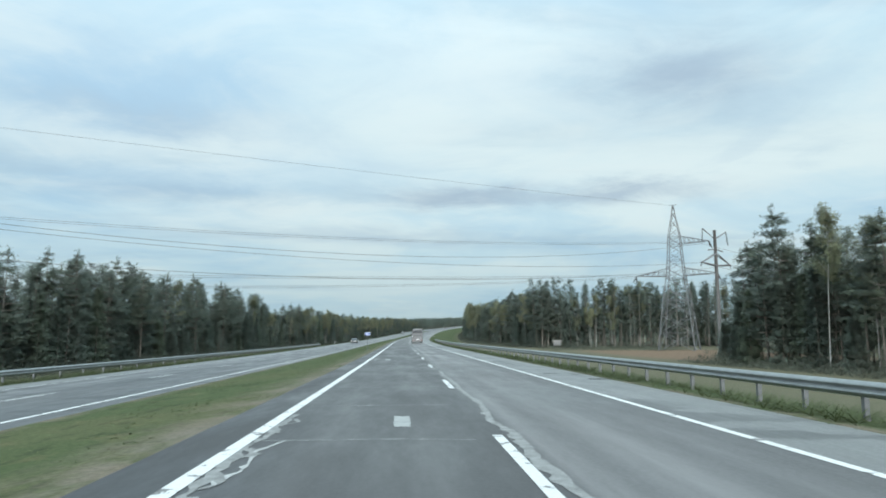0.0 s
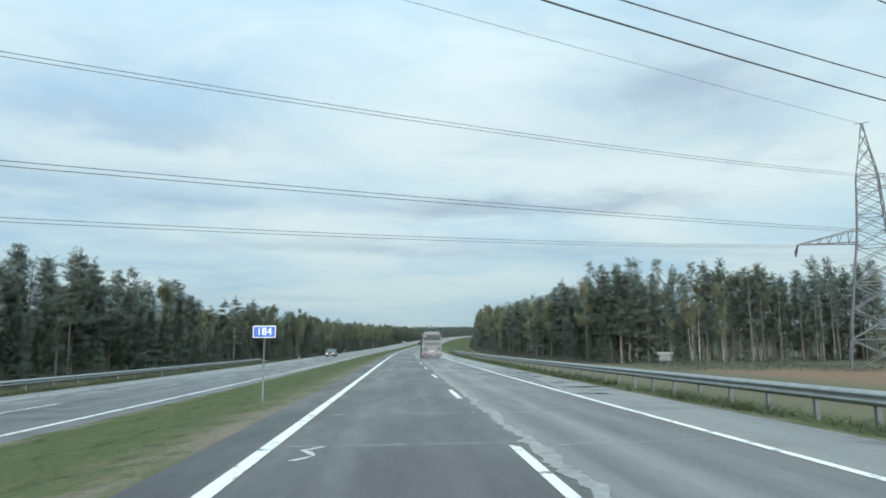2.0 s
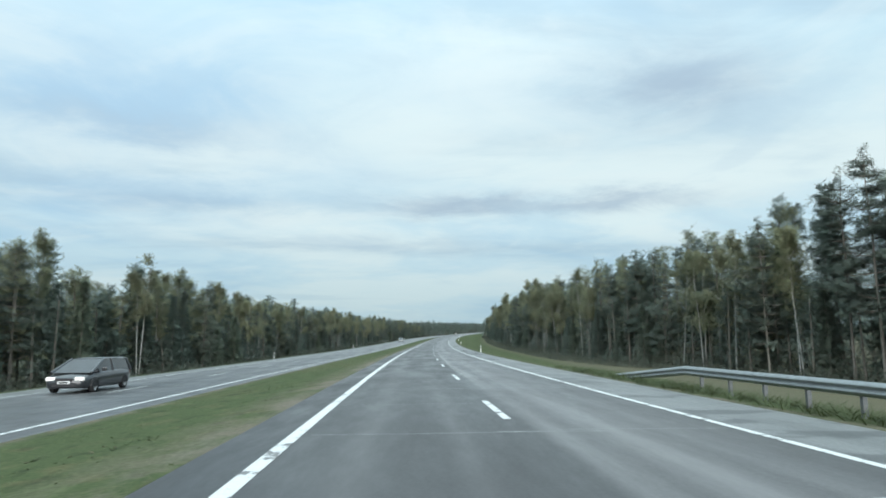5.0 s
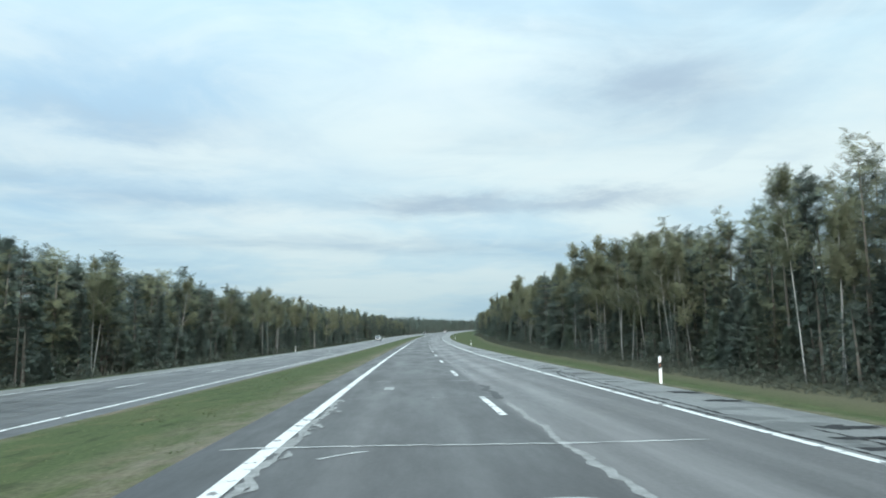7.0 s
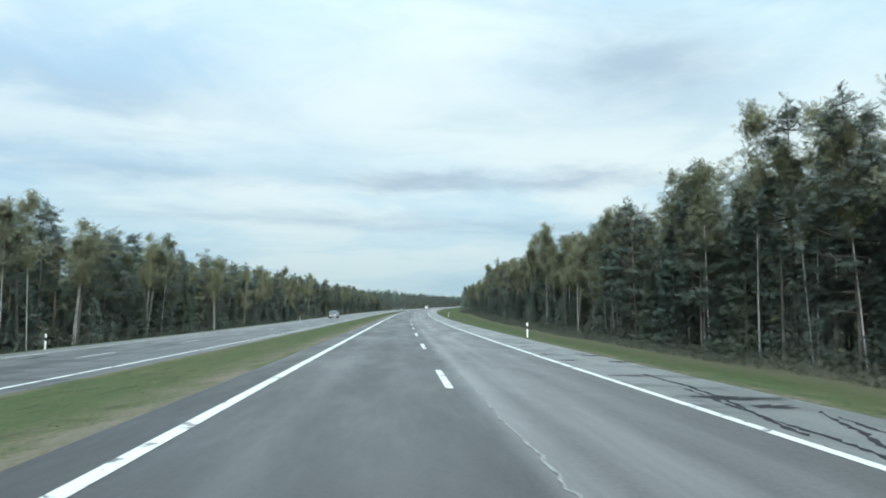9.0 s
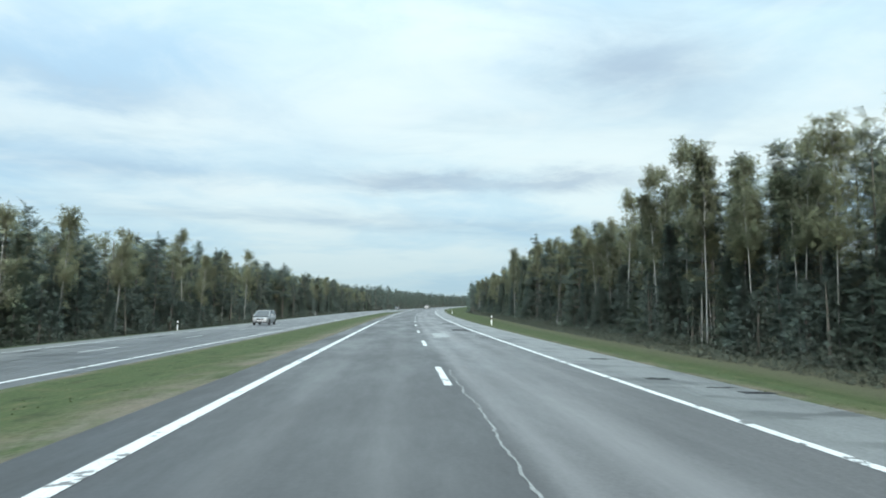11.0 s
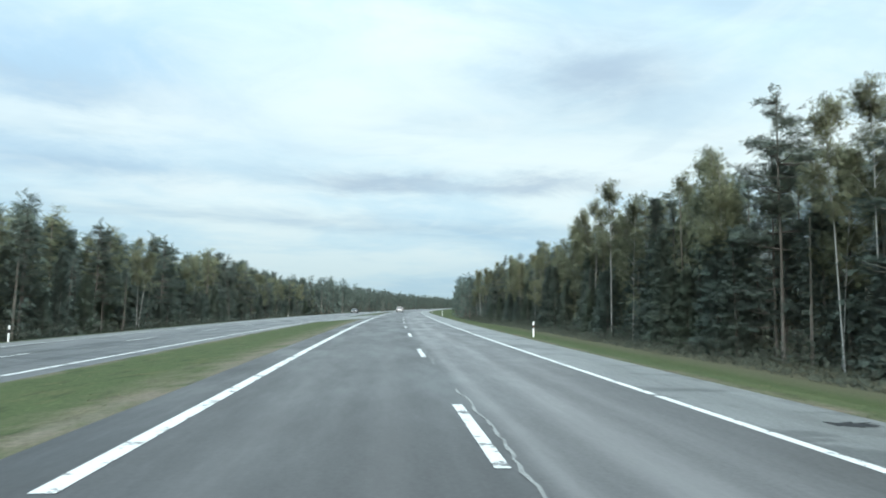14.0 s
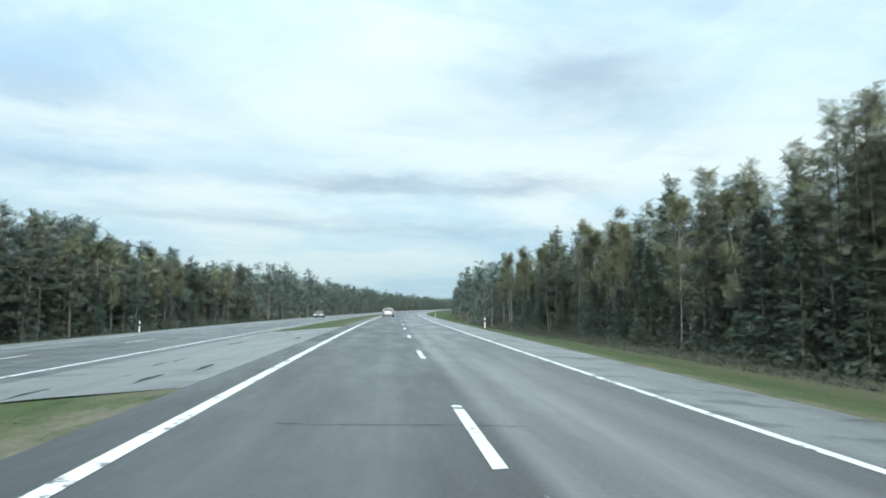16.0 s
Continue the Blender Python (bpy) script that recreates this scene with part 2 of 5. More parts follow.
def asphalt_material(name, base_c, tracks, wet, crazed=0.0, gloss=0.35):
    """Weathered asphalt: fine grit, long pale streaks along the wheel tracks. UV is (s, d) in metres."""
    m, nt, ln, b = material(name, 0.6, 0, gloss)
    uv = coords(nt, "UV")
    grit = noise_tex(nt, ln, uv, 14.0, 4, 0.7)
    blot = noise_tex(nt, ln, uv, 0.6, 6, 0.65, (0.22, 1.0, 1))
    streak = noise_tex(nt, ln, uv, 1.0, 5, 0.6, (0.05, 1.4, 1))
    lo, hi = tuple(c * 0.8 for c in base_c), tuple(c * 1.2 for c in base_c)
    col = mix(nt, ln, 0.5, ramp(nt, ln, blot, [(0.3, lo), (0.7, hi)]), ramp(nt, ln, streak, [(0.3, lo), (0.72, hi)]))
    col = mix(nt, ln, 0.75, col, mix(nt, ln, 1.0, col, ramp(nt, ln, grit, [(0.3, 0.6), (0.7, 1.5)]), "MULTIPLY"))
    spl = nt.new("ShaderNodeSeparateXYZ")
    ln.new(uv, spl.inputs[0])
    for centre, width, amount in tracks:
        q = nt.new("ShaderNodeMath")
        q.operation = "SUBTRACT"
        ln.new(spl.outputs[1], q.inputs[0])
        q.inputs[1].default_value = centre
        aa = nt.new("ShaderNodeMath")
        aa.operation = "ABSOLUTE"
        ln.new(q.outputs[0], aa.inputs[0])
        mr = nt.new("ShaderNodeMapRange")
        mr.interpolation_type = "SMOOTHSTEP"
        mr.inputs[1].default_value, mr.inputs[2].default_value = 0.0, width
        mr.inputs[3].default_value, mr.inputs[4].default_value = amount, 0.0
        ln.new(aa.outputs[0], mr.inputs[0])
        w = nt.new("ShaderNodeMath")
        w.operation = "MULTIPLY"
        ln.new(mr.outputs[0], w.inputs[0])
        ln.new(ramp(nt, ln, streak, [(0.35, 0.2), (0.6, 1.0)]), w.inputs[1])
        col = mix(nt, ln, w.outputs[0], col, tuple(c * 2.5 for c in base_c))
    if tracks and tracks[0][0] > 0:
        mr = nt.new("ShaderNodeMapRange")
        mr.inputs[1].default_value, mr.inputs[2].default_value = 3.95, 4.25
        mr.inputs[3].default_value, mr.inputs[4].default_value = 0.84, 1.55
        ln.new(spl.outputs[1], mr.inputs[0])
        rim = nt.new("ShaderNodeMapRange")
        rim.inputs[1].default_value, rim.inputs[2].default_value = -0.2, -0.05
        rim.inputs[3].default_value, rim.inputs[4].default_value = 0.74, 1.0
        ln.new(spl.outputs[1], rim.inputs[0])
        both = nt.new("ShaderNodeMath")
        both.operation = "MULTIPLY"
        ln.new(mr.outputs[0], both.inputs[0])
        ln.new(rim.outputs[0], both.inputs[1])
        lanes = nt.new("ShaderNodeCombineColor")
        for k in range(3):
            ln.new(both.outputs[0], lanes.inputs[k])
        col = mix(nt, ln, 1.0, col, lanes.outputs[0], "MULTIPLY")
    if crazed:
        # wet cracks that run across, with paler dry asphalt between them
        cr = noise_tex(nt, ln, uv, 1.0, 4, 0.6, (0.75, 0.32, 1))
        where = noise_tex(nt, ln, uv, 1.0, 3, 0.5, (0.05, 0.15, 1))
        dark = ramp(nt, ln, cr, [(0.42, 0.15), (0.47, 1.0), (0.6, 1.0), (0.7, 1.3)])
        soak = mix(nt, ln, 1.0, col, dark, "MULTIPLY")
        col = mix(nt, ln, ramp(nt, ln, where, [(0.40, 0.2 * crazed), (0.5, crazed)]), col, soak)
    ln.new(col, b.inputs["Base Color"])
    ln.new(ramp(nt, ln, blot, [(0.35, wet), (0.65, min(wet + 0.22, 1.0))]), b.inputs["Roughness"])
    bump(nt, ln, b, grit, 0.15, 0.003)
    return m


def paint_material(name, colour, worn):
    """Thermoplastic road paint, dirty, with chips down to the asphalt."""
    m, nt, ln, b = material(name, 0.55, 0, 0.4)
    v = coords(nt)
    a = noise_tex(nt, ln, v, 2.2, 6, 0.7)
    c = noise_tex(nt, ln, v, 30.0, 3, 0.6)
    col = ramp(nt, ln, c, [(0.25, tuple(x * 0.82 for x in colour)), (0.7, colour)])
    chip = ramp(nt, ln, a, [(0.5 + worn, 0.0), (0.53 + worn, 1.0)])
    col = mix(nt, ln, chip, col, (0.13, 0.13, 0.13))
    ln.new(col, b.inputs["Base Color"])
    bump(nt, ln, b, c, 0.3, 0.004)
    return m


def ground_material():
    """Spring grass with dead straw, bare sandy soil away from the road, and dark forest litter."""
    m, nt, ln, b = material("verge_ground", 0.95, 0, 0.15)
    uv = coords(nt, "UV")
    fine = noise_tex(nt, ln, uv, 9.0, 5, 0.7)
    mid = noise_tex(nt, ln, uv, 0.9, 5, 0.6)
    big = noise_tex(nt, ln, uv, 0.09, 4, 0.55)
    grass = ramp(nt, ln, fine, [(0.28, (0.028, 0.042, 0.016)), (0.5, (0.05, 0.07, 0.028)), (0.72, (0.074, 0.094, 0.04))])
    straw = ramp(nt, ln, fine, [(0.3, (0.075, 0.06, 0.03)), (0.7, (0.17, 0.14, 0.08))])
    col = mix(nt, ln, ramp(nt, ln, mid, [(0.54, 0.0), (0.72, 0.5)]), grass, straw)
    col = mix(nt, ln, ramp(nt, ln, big, [(0.5, 0.0), (0.75, 0.3)]), col, straw)
    clump = noise_tex(nt, ln, uv, 1.6, 4, 0.6, (0.5, 1.0, 1))
    col = mix(nt, ln, 1.0, col, ramp(nt, ln, clump, [(0.34, 0.62), (0.45, 1.0), (0.6, 1.0), (0.7, 1.25)]), "MULTIPLY")
    spl = nt.new("ShaderNodeSeparateXYZ")
    ln.new(uv, spl.inputs[0])

    def step(chan, a, z):
        mr = nt.new("ShaderNodeMapRange")
        mr.inputs[1].default_value, mr.inputs[2].default_value = a, z
        ln.new(spl.outputs[chan], mr.inputs[0])
        return mr.outputs[0]

    def band(a, b, c, e):
        q = nt.new("ShaderNodeMath")
        q.operation = "MULTIPLY"
        ln.new(step(1, a, b), q.inputs[0])
        ln.new(step(1, e, c), q.inputs[1])
        return q.outputs[0]

    soil = ramp(nt, ln, fine, [(0.3, (0.085, 0.072, 0.054)), (0.7, (0.18, 0.155, 0.12))])
    patchy = ramp(nt, ln, noise_tex(nt, ln, uv, 0.5, 6, 0.7), [(0.40, 0.0), (0.58, 0.9)])
    for edge in ((-2.9, -1.35, -1.0, -0.9), (9.7, 9.85, 10.1, 10.6), (-6.8, -6.6, -6.45, -6.0)):
        w = nt.new("ShaderNodeMath")
        w.operation = "MULTIPLY"
        ln.new(band(*edge), w.inputs[0])
        ln.new(patchy, w.inputs[1])
        col = mix(nt, ln, w.outputs[0], col, soil)
    sandy = ramp(nt, ln, fine, [(0.3, (0.11, 0.099, 0.08)), (0.7, (0.175, 0.16, 0.132))])
    ragged = ramp(nt, ln, noise_tex(nt, ln, uv, 0.7, 6, 0.7, (0.35, 1.0, 1)), [(0.44, 0.0), (0.6, 0.7)])
    w = nt.new("ShaderNodeMath")
    w.operation = "MULTIPLY"
    ln.new(band(-1.75, -1.35, -1.0, -0.9), w.inputs[0])
    ln.new(ragged, w.inputs[1])
    col = mix(nt, ln, w.outputs[0], col, sandy)
    litter = ramp(nt, ln, fine, [(0.3, (0.06, 0.062, 0.04)), (0.7, (0.13, 0.122, 0.08))])
    col = mix(nt, ln, step(1, 20.5, 24.5), col, litter)
    col = mix(nt, ln, step(1, -21.5, -25.0), col, litter)
    sand = ramp(nt, ln, mid, [(0.3, (0.11, 0.075, 0.05)), (0.7, (0.18, 0.125, 0.085))])
    q = nt.new("ShaderNodeMath")
    q.operation = "MULTIPLY"
    ln.new(step(0, 92.0, 99.0), q.inputs[0])
    ln.new(step(0, 172.0, 160.0), q.inputs[1])
    q2 = nt.new("ShaderNodeMath")
    q2.operation = "MULTIPLY"
    ln.new(q.outputs[0], q2.inputs[0])
    ln.new(step(1, 41.0, 46.0), q2.inputs[1])
    q3 = nt.new("ShaderNodeMath")
    q3.operation = "MULTIPLY"
    ln.new(q2.outputs[0], q3.inputs[0])
    ln.new(step(1, 82.0, 76.0), q3.inputs[1])
    col = mix(nt, ln, q3.outputs[0], col, sand)
    ln.new(col, b.inputs["Base Color"])
    bump(nt, ln, b, fine, 0.3, 0.02)
    return m


M_GROUND = ground_material()
M_ROAD = asphalt_material("wet_asphalt", (0.049, 0.0485, 0.049), [(5.35, 0.8, 0.65), (4.35, 0.45, 0.6), (1.2, 0.5, 0.38), (2.7, 0.4, 0.42), (6.4, 0.6, 0.3)], 0.3, 0.0, 0.3)
M_ROAD_FAR = asphalt_material("pale_damp_asphalt", (0.072, 0.074, 0.076), [(-13.4, 1.6, 0.75), (-12.2, 0.5, 0.3), (-9.6, 0.5, 0.2)], 0.28, 0.5)
M_SHOULDER = asphalt_material("old_asphalt", (0.14, 0.146, 0.145), [], 0.32, 0.5)
M_PAINT = paint_material("road_paint", (0.6, 0.62, 0.62), 0.065)
M_PAINT_WORN = paint_material("worn_road_paint", (0.58, 0.6, 0.6), 0.06)
M_STEEL = simple("galvanised_steel", (0.30, 0.32, 0.325), 0.45, 0.7, 0.5, 0.2, 3.0)
M_PYLON = simple("weathered_zinc_steel", (0.16, 0.17, 0.175), 0.6, 0.3, 0.4, 0.25, 1.0)
M_CONCRETE = simple("grey_concrete", (0.25, 0.25, 0.245), 0.85, 0, 0.3, 0.2, 2.0, bumps=0.004)
M_POLE = simple("dark_stained_concrete", (0.13, 0.13, 0.128), 0.85, 0, 0.3, 0.25, 1.5)
M_WIRE = simple("aluminium_wire", (0.10, 0.105, 0.11), 0.5, 0.4, 0.4, 0.1)
M_WHITE = simple("white_plastic", (0.72, 0.74, 0.74), 0.5, 0, 0.4, 0.08)
M_BLACK = simple("black_plastic", (0.02, 0.02, 0.022), 0.5, 0, 0.4, 0.2)


# ---------------------------------------------------------------- building helpers
def mesh_of(name, bm, mat, smooth=False):
    me = bpy.data.meshes.new(name)
    bm.to_mesh(me)
    bm.free()
    if smooth:
        for p in me.polygons:
            p.use_smooth = True
    if mat:
        me.materials.append(mat)
    return me


def part(name, bm, mat=None, parent=None, label="", smooth=False):
    """Links a bmesh, or a ready mesh, as one object under a thing or a part."""
    me = bm if isinstance(bm, bpy.types.Mesh) else mesh_of(name, bm, mat, smooth)
    ob = new(name, me)
    if parent:
        ob.parent = parent
    if label:
        ob["label"] = label
    return ob


def thing(name, m, label, category, group="", kind=""):
    ob = new(name)
    ob.matrix_basis = m
    return tagged(ob, label, category, group, kind)


def box(bm, x0, x1, y0, y1, z0, z1, m=None):
    vs = [bm.verts.new(Vector(c) if m is None else m @ Vector(c)) for c in
          ((x0, y0, z0), (x1, y0, z0), (x1, y1, z0), (x0, y1, z0), (x0, y0, z1), (x1, y0, z1), (x1, y1, z1), (x0, y1, z1))]
    for f in ((3, 2, 1, 0), (4, 5, 6, 7), (0, 1, 5, 4), (1, 2, 6, 5), (2, 3, 7, 6), (3, 0, 4, 7)):
        bm.faces.new([vs[i] for i in f])


def bevelled(x0, x1, y0, y1, z0, z1, width=0.02, segments=2):
    bm = bmesh.new()
    box(bm, x0, x1, y0, y1, z0, z1)
    bmesh.ops.bevel(bm, geom=bm.edges[:], offset=width, segments=segments, profile=0.6, affect="EDGES")
    return bm


def tube(bm, points, radii, sides=6, cap=True):
    """A tapered tube through the points."""
    pts = [Vector(p) for p in points]
    rings = []
    for i, p in enumerate(pts):
        d = (pts[min(i + 1, len(pts) - 1)] - pts[max(i - 1, 0)]).normalized()
        a = d.cross(Vector((0, 0, 1)) if abs(d.z) < 0.9 else Vector((1, 0, 0))).normalized()
        b = d.cross(a)
        r = radii[i] if isinstance(radii, (list, tuple)) else radii
        rings.append([bm.verts.new(p + (a * math.cos(k * math.tau / sides) + b * math.sin(k * math.tau / sides)) * r) for k in range(sides)])
    for u, v in zip(rings, rings[1:]):
        for k in range(sides):
            bm.faces.new((u[k], u[(k + 1) % sides], v[(k + 1) % sides], v[k]))
    if cap:
        bm.faces.new(rings[0])
        bm.faces.new(rings[-1][::-1])


def strip(name, profile, s0, s1, step, mat, uv=True):
    """A surface that follows the road: profile is a list of (d, z), or a function of s that gives one."""
    n = max(1, int(round((s1 - s0) / step)))
    verts, faces, uvs = [], [], []
    get = profile if callable(profile) else (lambda s: profile)
    m = len(get(s0))
    for i in range(n + 1):
        s = s0 + (s1 - s0) * i / n
        for d, z in get(s):
            verts.append(at(s, d, z))
            uvs.append((s, d))
    for i in range(n):
        for j in range(m - 1):
            a = i * m + j
            faces.append((a, a + 1, a + m + 1, a + m))
    me = bpy.data.meshes.new(name)
    me.from_pydata(verts, [], faces)
    if uv:
        layer = me.uv_layers.new(name="UVMap")
        for lp in me.loops:
            layer.data[lp.index].uv = uvs[lp.vertex_index]
    me.materials.append(mat)
    for p in me.polygons:
        p.use_smooth = True
    me.update()
    return me


# ---------------------------------------------------------------- heights across the road
CROSS = [(-400, -2.0), (-60, -2.2), (-30, -2.1), (-25, -2.0), (-20.8, -1.3), (-18.6, -0.84), (-17.3, -0.74), (-14.9, -0.65), (-11.2, -0.56), (-7.4, -0.5),
         (-6.6, -0.5), (-5.4, -0.44), (-1.2, -0.03), (-1.0, -0.024), (0, 0), (7.46, 0), (9.9, -0.05), (11.2, -0.12), (13.0, -0.6), (17, -1.5), (22, -1.9), (60, -2.1), (400, -2.0)]


def height(d):
    for (a, za), (b, zb) in zip(CROSS, CROSS[1:]):
        if a <= d <= b:
            return za + (zb - za) * (d - a) / (b - a)
    return -2.0


def rough_ground(s, d):
    """Height of the ground sheet with its small swells."""
    z = height(d)
    if d > 12 or d < -19:
        z += 0.16 * noise.noise(Vector((s * 0.05, d * 0.08, 0))) * min(1, (abs(d) - 11) / 6)
    elif -5.4 < d < -1.2:
        z += 0.05 * noise.noise(Vector((s * 0.2, d * 0.5, 3)))
    return z


LEFT_R, LEFT_L = -6.6, -17.3
OUR_L, OUR_R = -1.0, 9.9
ds_ = [-1800, -900, -400, -200, -100, -60, -40, -30, -26, -23, -21, -19.8, -19.0, -18.4, -17.9, -17.3, -12, -6.6, -5.9, -5.2, -4.4, -3.6, -2.8, -2.0, -1.5, -1.02,
       1, 5, 9.9, 10.5, 11.2, 12, 13, 15, 17, 19, 22, 26, 32, 40, 50, 60, 80, 120, 200, 400, 900, 1800]


def ground_profile(s):
    res = []
    for d in ds_:
        z = rough_ground(s, d)
        if -17.2 < d < -6.7 or -1.0 < d < 9.8:
            z -= 0.25
        elif -6.7 < d < -1.1 and 566 < s < 620:
            z = height(d) - 0.012
        res.append((d, z))
    return res


ground = part("ground", strip("ground", ground_profile, -110, 1480, 5.0, M_GROUND))
tagged(ground, "grassy verges with straw patches and dark forest floor", "ground", kind="structure")
# ---------------------------------------------------------------- carriageways
road_a = part("road", strip("road", [(OUR_L, -0.022), (-0.3, 0), (3.8, 0.0), (7.6, 0)], -110, 1480, 4.0, M_ROAD))
tagged(road_a, "dark grey damp asphalt carriageway with pale streaks along the wheel tracks", "road", kind="structure")
sh = part("shoulder", strip("shoulder", [(7.6, 0), (9.9, -0.05)], -110, 1480, 4.0, M_SHOULDER))
tagged(sh, "paler worn asphalt hard shoulder beside the carriageway", "road shoulder", kind="structure")
road_b = part("road", strip("road_far", [(-15.1, -0.655), (-14.9, -0.65), (-11.2, -0.56), (-7.4, -0.5), (-6.6, -0.5)], -110, 1480, 4.0, M_ROAD_FAR))
tagged(road_b, "damp grey asphalt carriageway beyond the grass median", "road", kind="structure")
sh2 = part("shoulder", strip("shoulder_far", [(-17.3, -0.74), (-15.1, -0.6575)], -110, 1480, 4.0, M_SHOULDER))
tagged(sh2, "pale worn asphalt hard shoulder of the opposite carriageway", "road shoulder", kind="structure")


def line_mark(d, width, s0, s1, mat, lift=0.006):
    return strip("line", [(d - width / 2, height(d) + lift), (d + width / 2, height(d) + lift)], s0, s1, 4.0, mat)


LANE = 3.77
pieces_ = [(-110, 452.0)]
rng = random.Random(8)
s_ = 452.25
while s_ < 494:
    e_ = s_ + rng.choice((0.5, 0.9, 1.6, 2.6))
    pieces_.append((s_, e_))
    s_ = e_ + rng.choice((0.15, 0.25, 0.5))
pieces_.append((s_, 1480))
for a_, b_ in pieces_:
    ob = part("edge_line", strip("line", [(-0.11, height(-0.11) + 0.006), (0.11, height(0.11) + 0.006)], a_, b_, 4.0, M_PAINT))
    tagged(ob, "white painted inner edge line, worn through in places", "road marking", kind="structure")
for nm, d, w in (("edge_line", 7.48, 0.16), ("edge_line", -7.4, 0.16), ("edge_line", -14.9, 0.14)):
    ob = part(nm, line_mark(d, w, -110, 1480, M_PAINT))
    tagged(ob, "white painted edge line along the asphalt carriageway", "road marking", kind="structure")
PERIOD, DASH, PHASE = 14.0, 4.2, 6.5
for i_ in range(-3, 60):
    ob = part("lane_dash", line_mark(LANE, 0.16, PHASE + i_ * PERIOD, PHASE + i_ * PERIOD + DASH, M_PAINT_WORN))
    tagged(ob, "worn white painted dash of the lane line", "road marking", "lane dashes", "structure")
    ob = part("lane_dash", line_mark(-11.2, 0.13, 3 + PHASE + i_ * PERIOD, 3 + PHASE + i_ * PERIOD + DASH, M_PAINT_WORN))
    tagged(ob, "worn white painted dash on the opposite carriageway", "road marking", "lane dashes", "structure")

# ---------------------------------------------------------------- median crossing
part_ = part("median_crossing", strip("median_crossing", [(-6.6, -0.492), (-5.4, -0.432), (-3.4, -0.22), (-1.0, -0.018)], 573, 614, 3.0, M_SHOULDER))
tagged(part_, "pale asphalt crossing through a gap in the grass median", "road crossing", kind="structure")

# ---------------------------------------------------------------- repairs and cracks in the asphalt
M_SEAL = simple("pale_crack_filler", (0.33, 0.345, 0.345), 0.8, 0, 0.3, 0.3, 3.0)
M_SEAL_OLD = simple("weathered_crack_filler", (0.2, 0.208, 0.208), 0.8, 0, 0.3, 0.4, 4.0)
M_TAR = simple("fresh_black_asphalt", (0.022, 0.023, 0.025), 0.75, 0, 0.15, 0.35, 5.0, bumps=0.01)
M_TAR_WORN = simple("worn_wet_seal", (0.035, 0.036, 0.037), 0.5, 0, 0.3, 0.3, 4.0)
M_PALE = simple("pale_asphalt_patch", (0.27, 0.285, 0.285), 0.75, 0, 0.3, 0.25, 3.0)


def surface(d):
    """Height of the paved surface."""
    if d > 7.6:
        return -0.05 * (d - 7.6) / 2.3
    return height(d) if d < -1.2 else (0.0 if d > -0.3 else -0.03 * (-0.3 - d) / 0.9)


def seam(name, pts, width, mat, seed, label, ragged=0.35, lift=0.005):
    """A flat ragged band along points (s, d), laid on the road."""
    rng = random.Random(seed)
    fine = []
    for (sa, da), (sb, db) in zip(pts, pts[1:]):
        n = max(2, int(math.hypot(sb - sa, db - da) / 0.16))
        fine += [(sa + (sb - sa) * i / n, da + (db - da) * i / n) for i in range(n)]
    fine.append(pts[-1])
    bm = bmesh.new()
    prev = None
    for i, (s, d) in enumerate(fine):
        a, b = fine[max(i - 1, 0)], fine[min(i + 1, len(fine) - 1)]
        ts, td = b[0] - a[0], b[1] - a[1]
        l = math.hypot(ts, td) or 1
        ns, nd = -td / l, ts / l
        j = noise.noise(Vector((s * 0.7, d * 0.7, seed))) * 0.09 + noise.noise(Vector((s * 7.0, d * 7.0, seed + 3))) * 0.05 + noise.noise(Vector((s * 2.6, d * 2.6, seed + 7))) * 0.5 * width
        w = width * (1 + ragged * rng.uniform(-1, 1)) / 2
        p = at(s + ns * (j - w), d + nd * (j - w), surface(d) + lift), at(s + ns * (j + w), d + nd * (j + w), surface(d) + lift)
        cur = [bm.verts.new(q) for q in p]
        if prev:
            bm.faces.new((prev[0], prev[1], cur[1], cur[0]))
        prev = cur
    bmesh.ops.recalc_face_normals(bm, faces=bm.faces[:])
    return tagged(part(name, bm, mat), label, "road repair", kind="structure")


def blot(name, s, d, ls, ld, mat, seed, label, ragged=0.12, square=True, lift=0.004):
    """A patch of other asphalt: four-sided with cut edges, or a ragged stain."""
    rng = random.Random(seed)
    bm = bmesh.new()
    ring = []
    n = 32
    for i in range(n):
        a = i * math.tau / n
        c, q = math.cos(a), math.sin(a)
        r = (1 / max(abs(c), abs(q)) if square else 1) * (1 + ragged * rng.uniform(-1, 1))
        ring.append(bm.verts.new(at(s + c * r * ls / 2, d + q * r * ld / 2, surface(d) + lift)))
    f = bm.faces.new(ring)
    if f.normal.z < 0:
        f.normal_flip()
    f.normal_update()
    if f.normal.z < 0:
        bmesh.ops.reverse_faces(bm, faces=[f])
    bmesh.ops.triangulate(bm, faces=bm.faces[:])
    return tagged(part(name, bm, mat), label, "road repair", kind="structure")


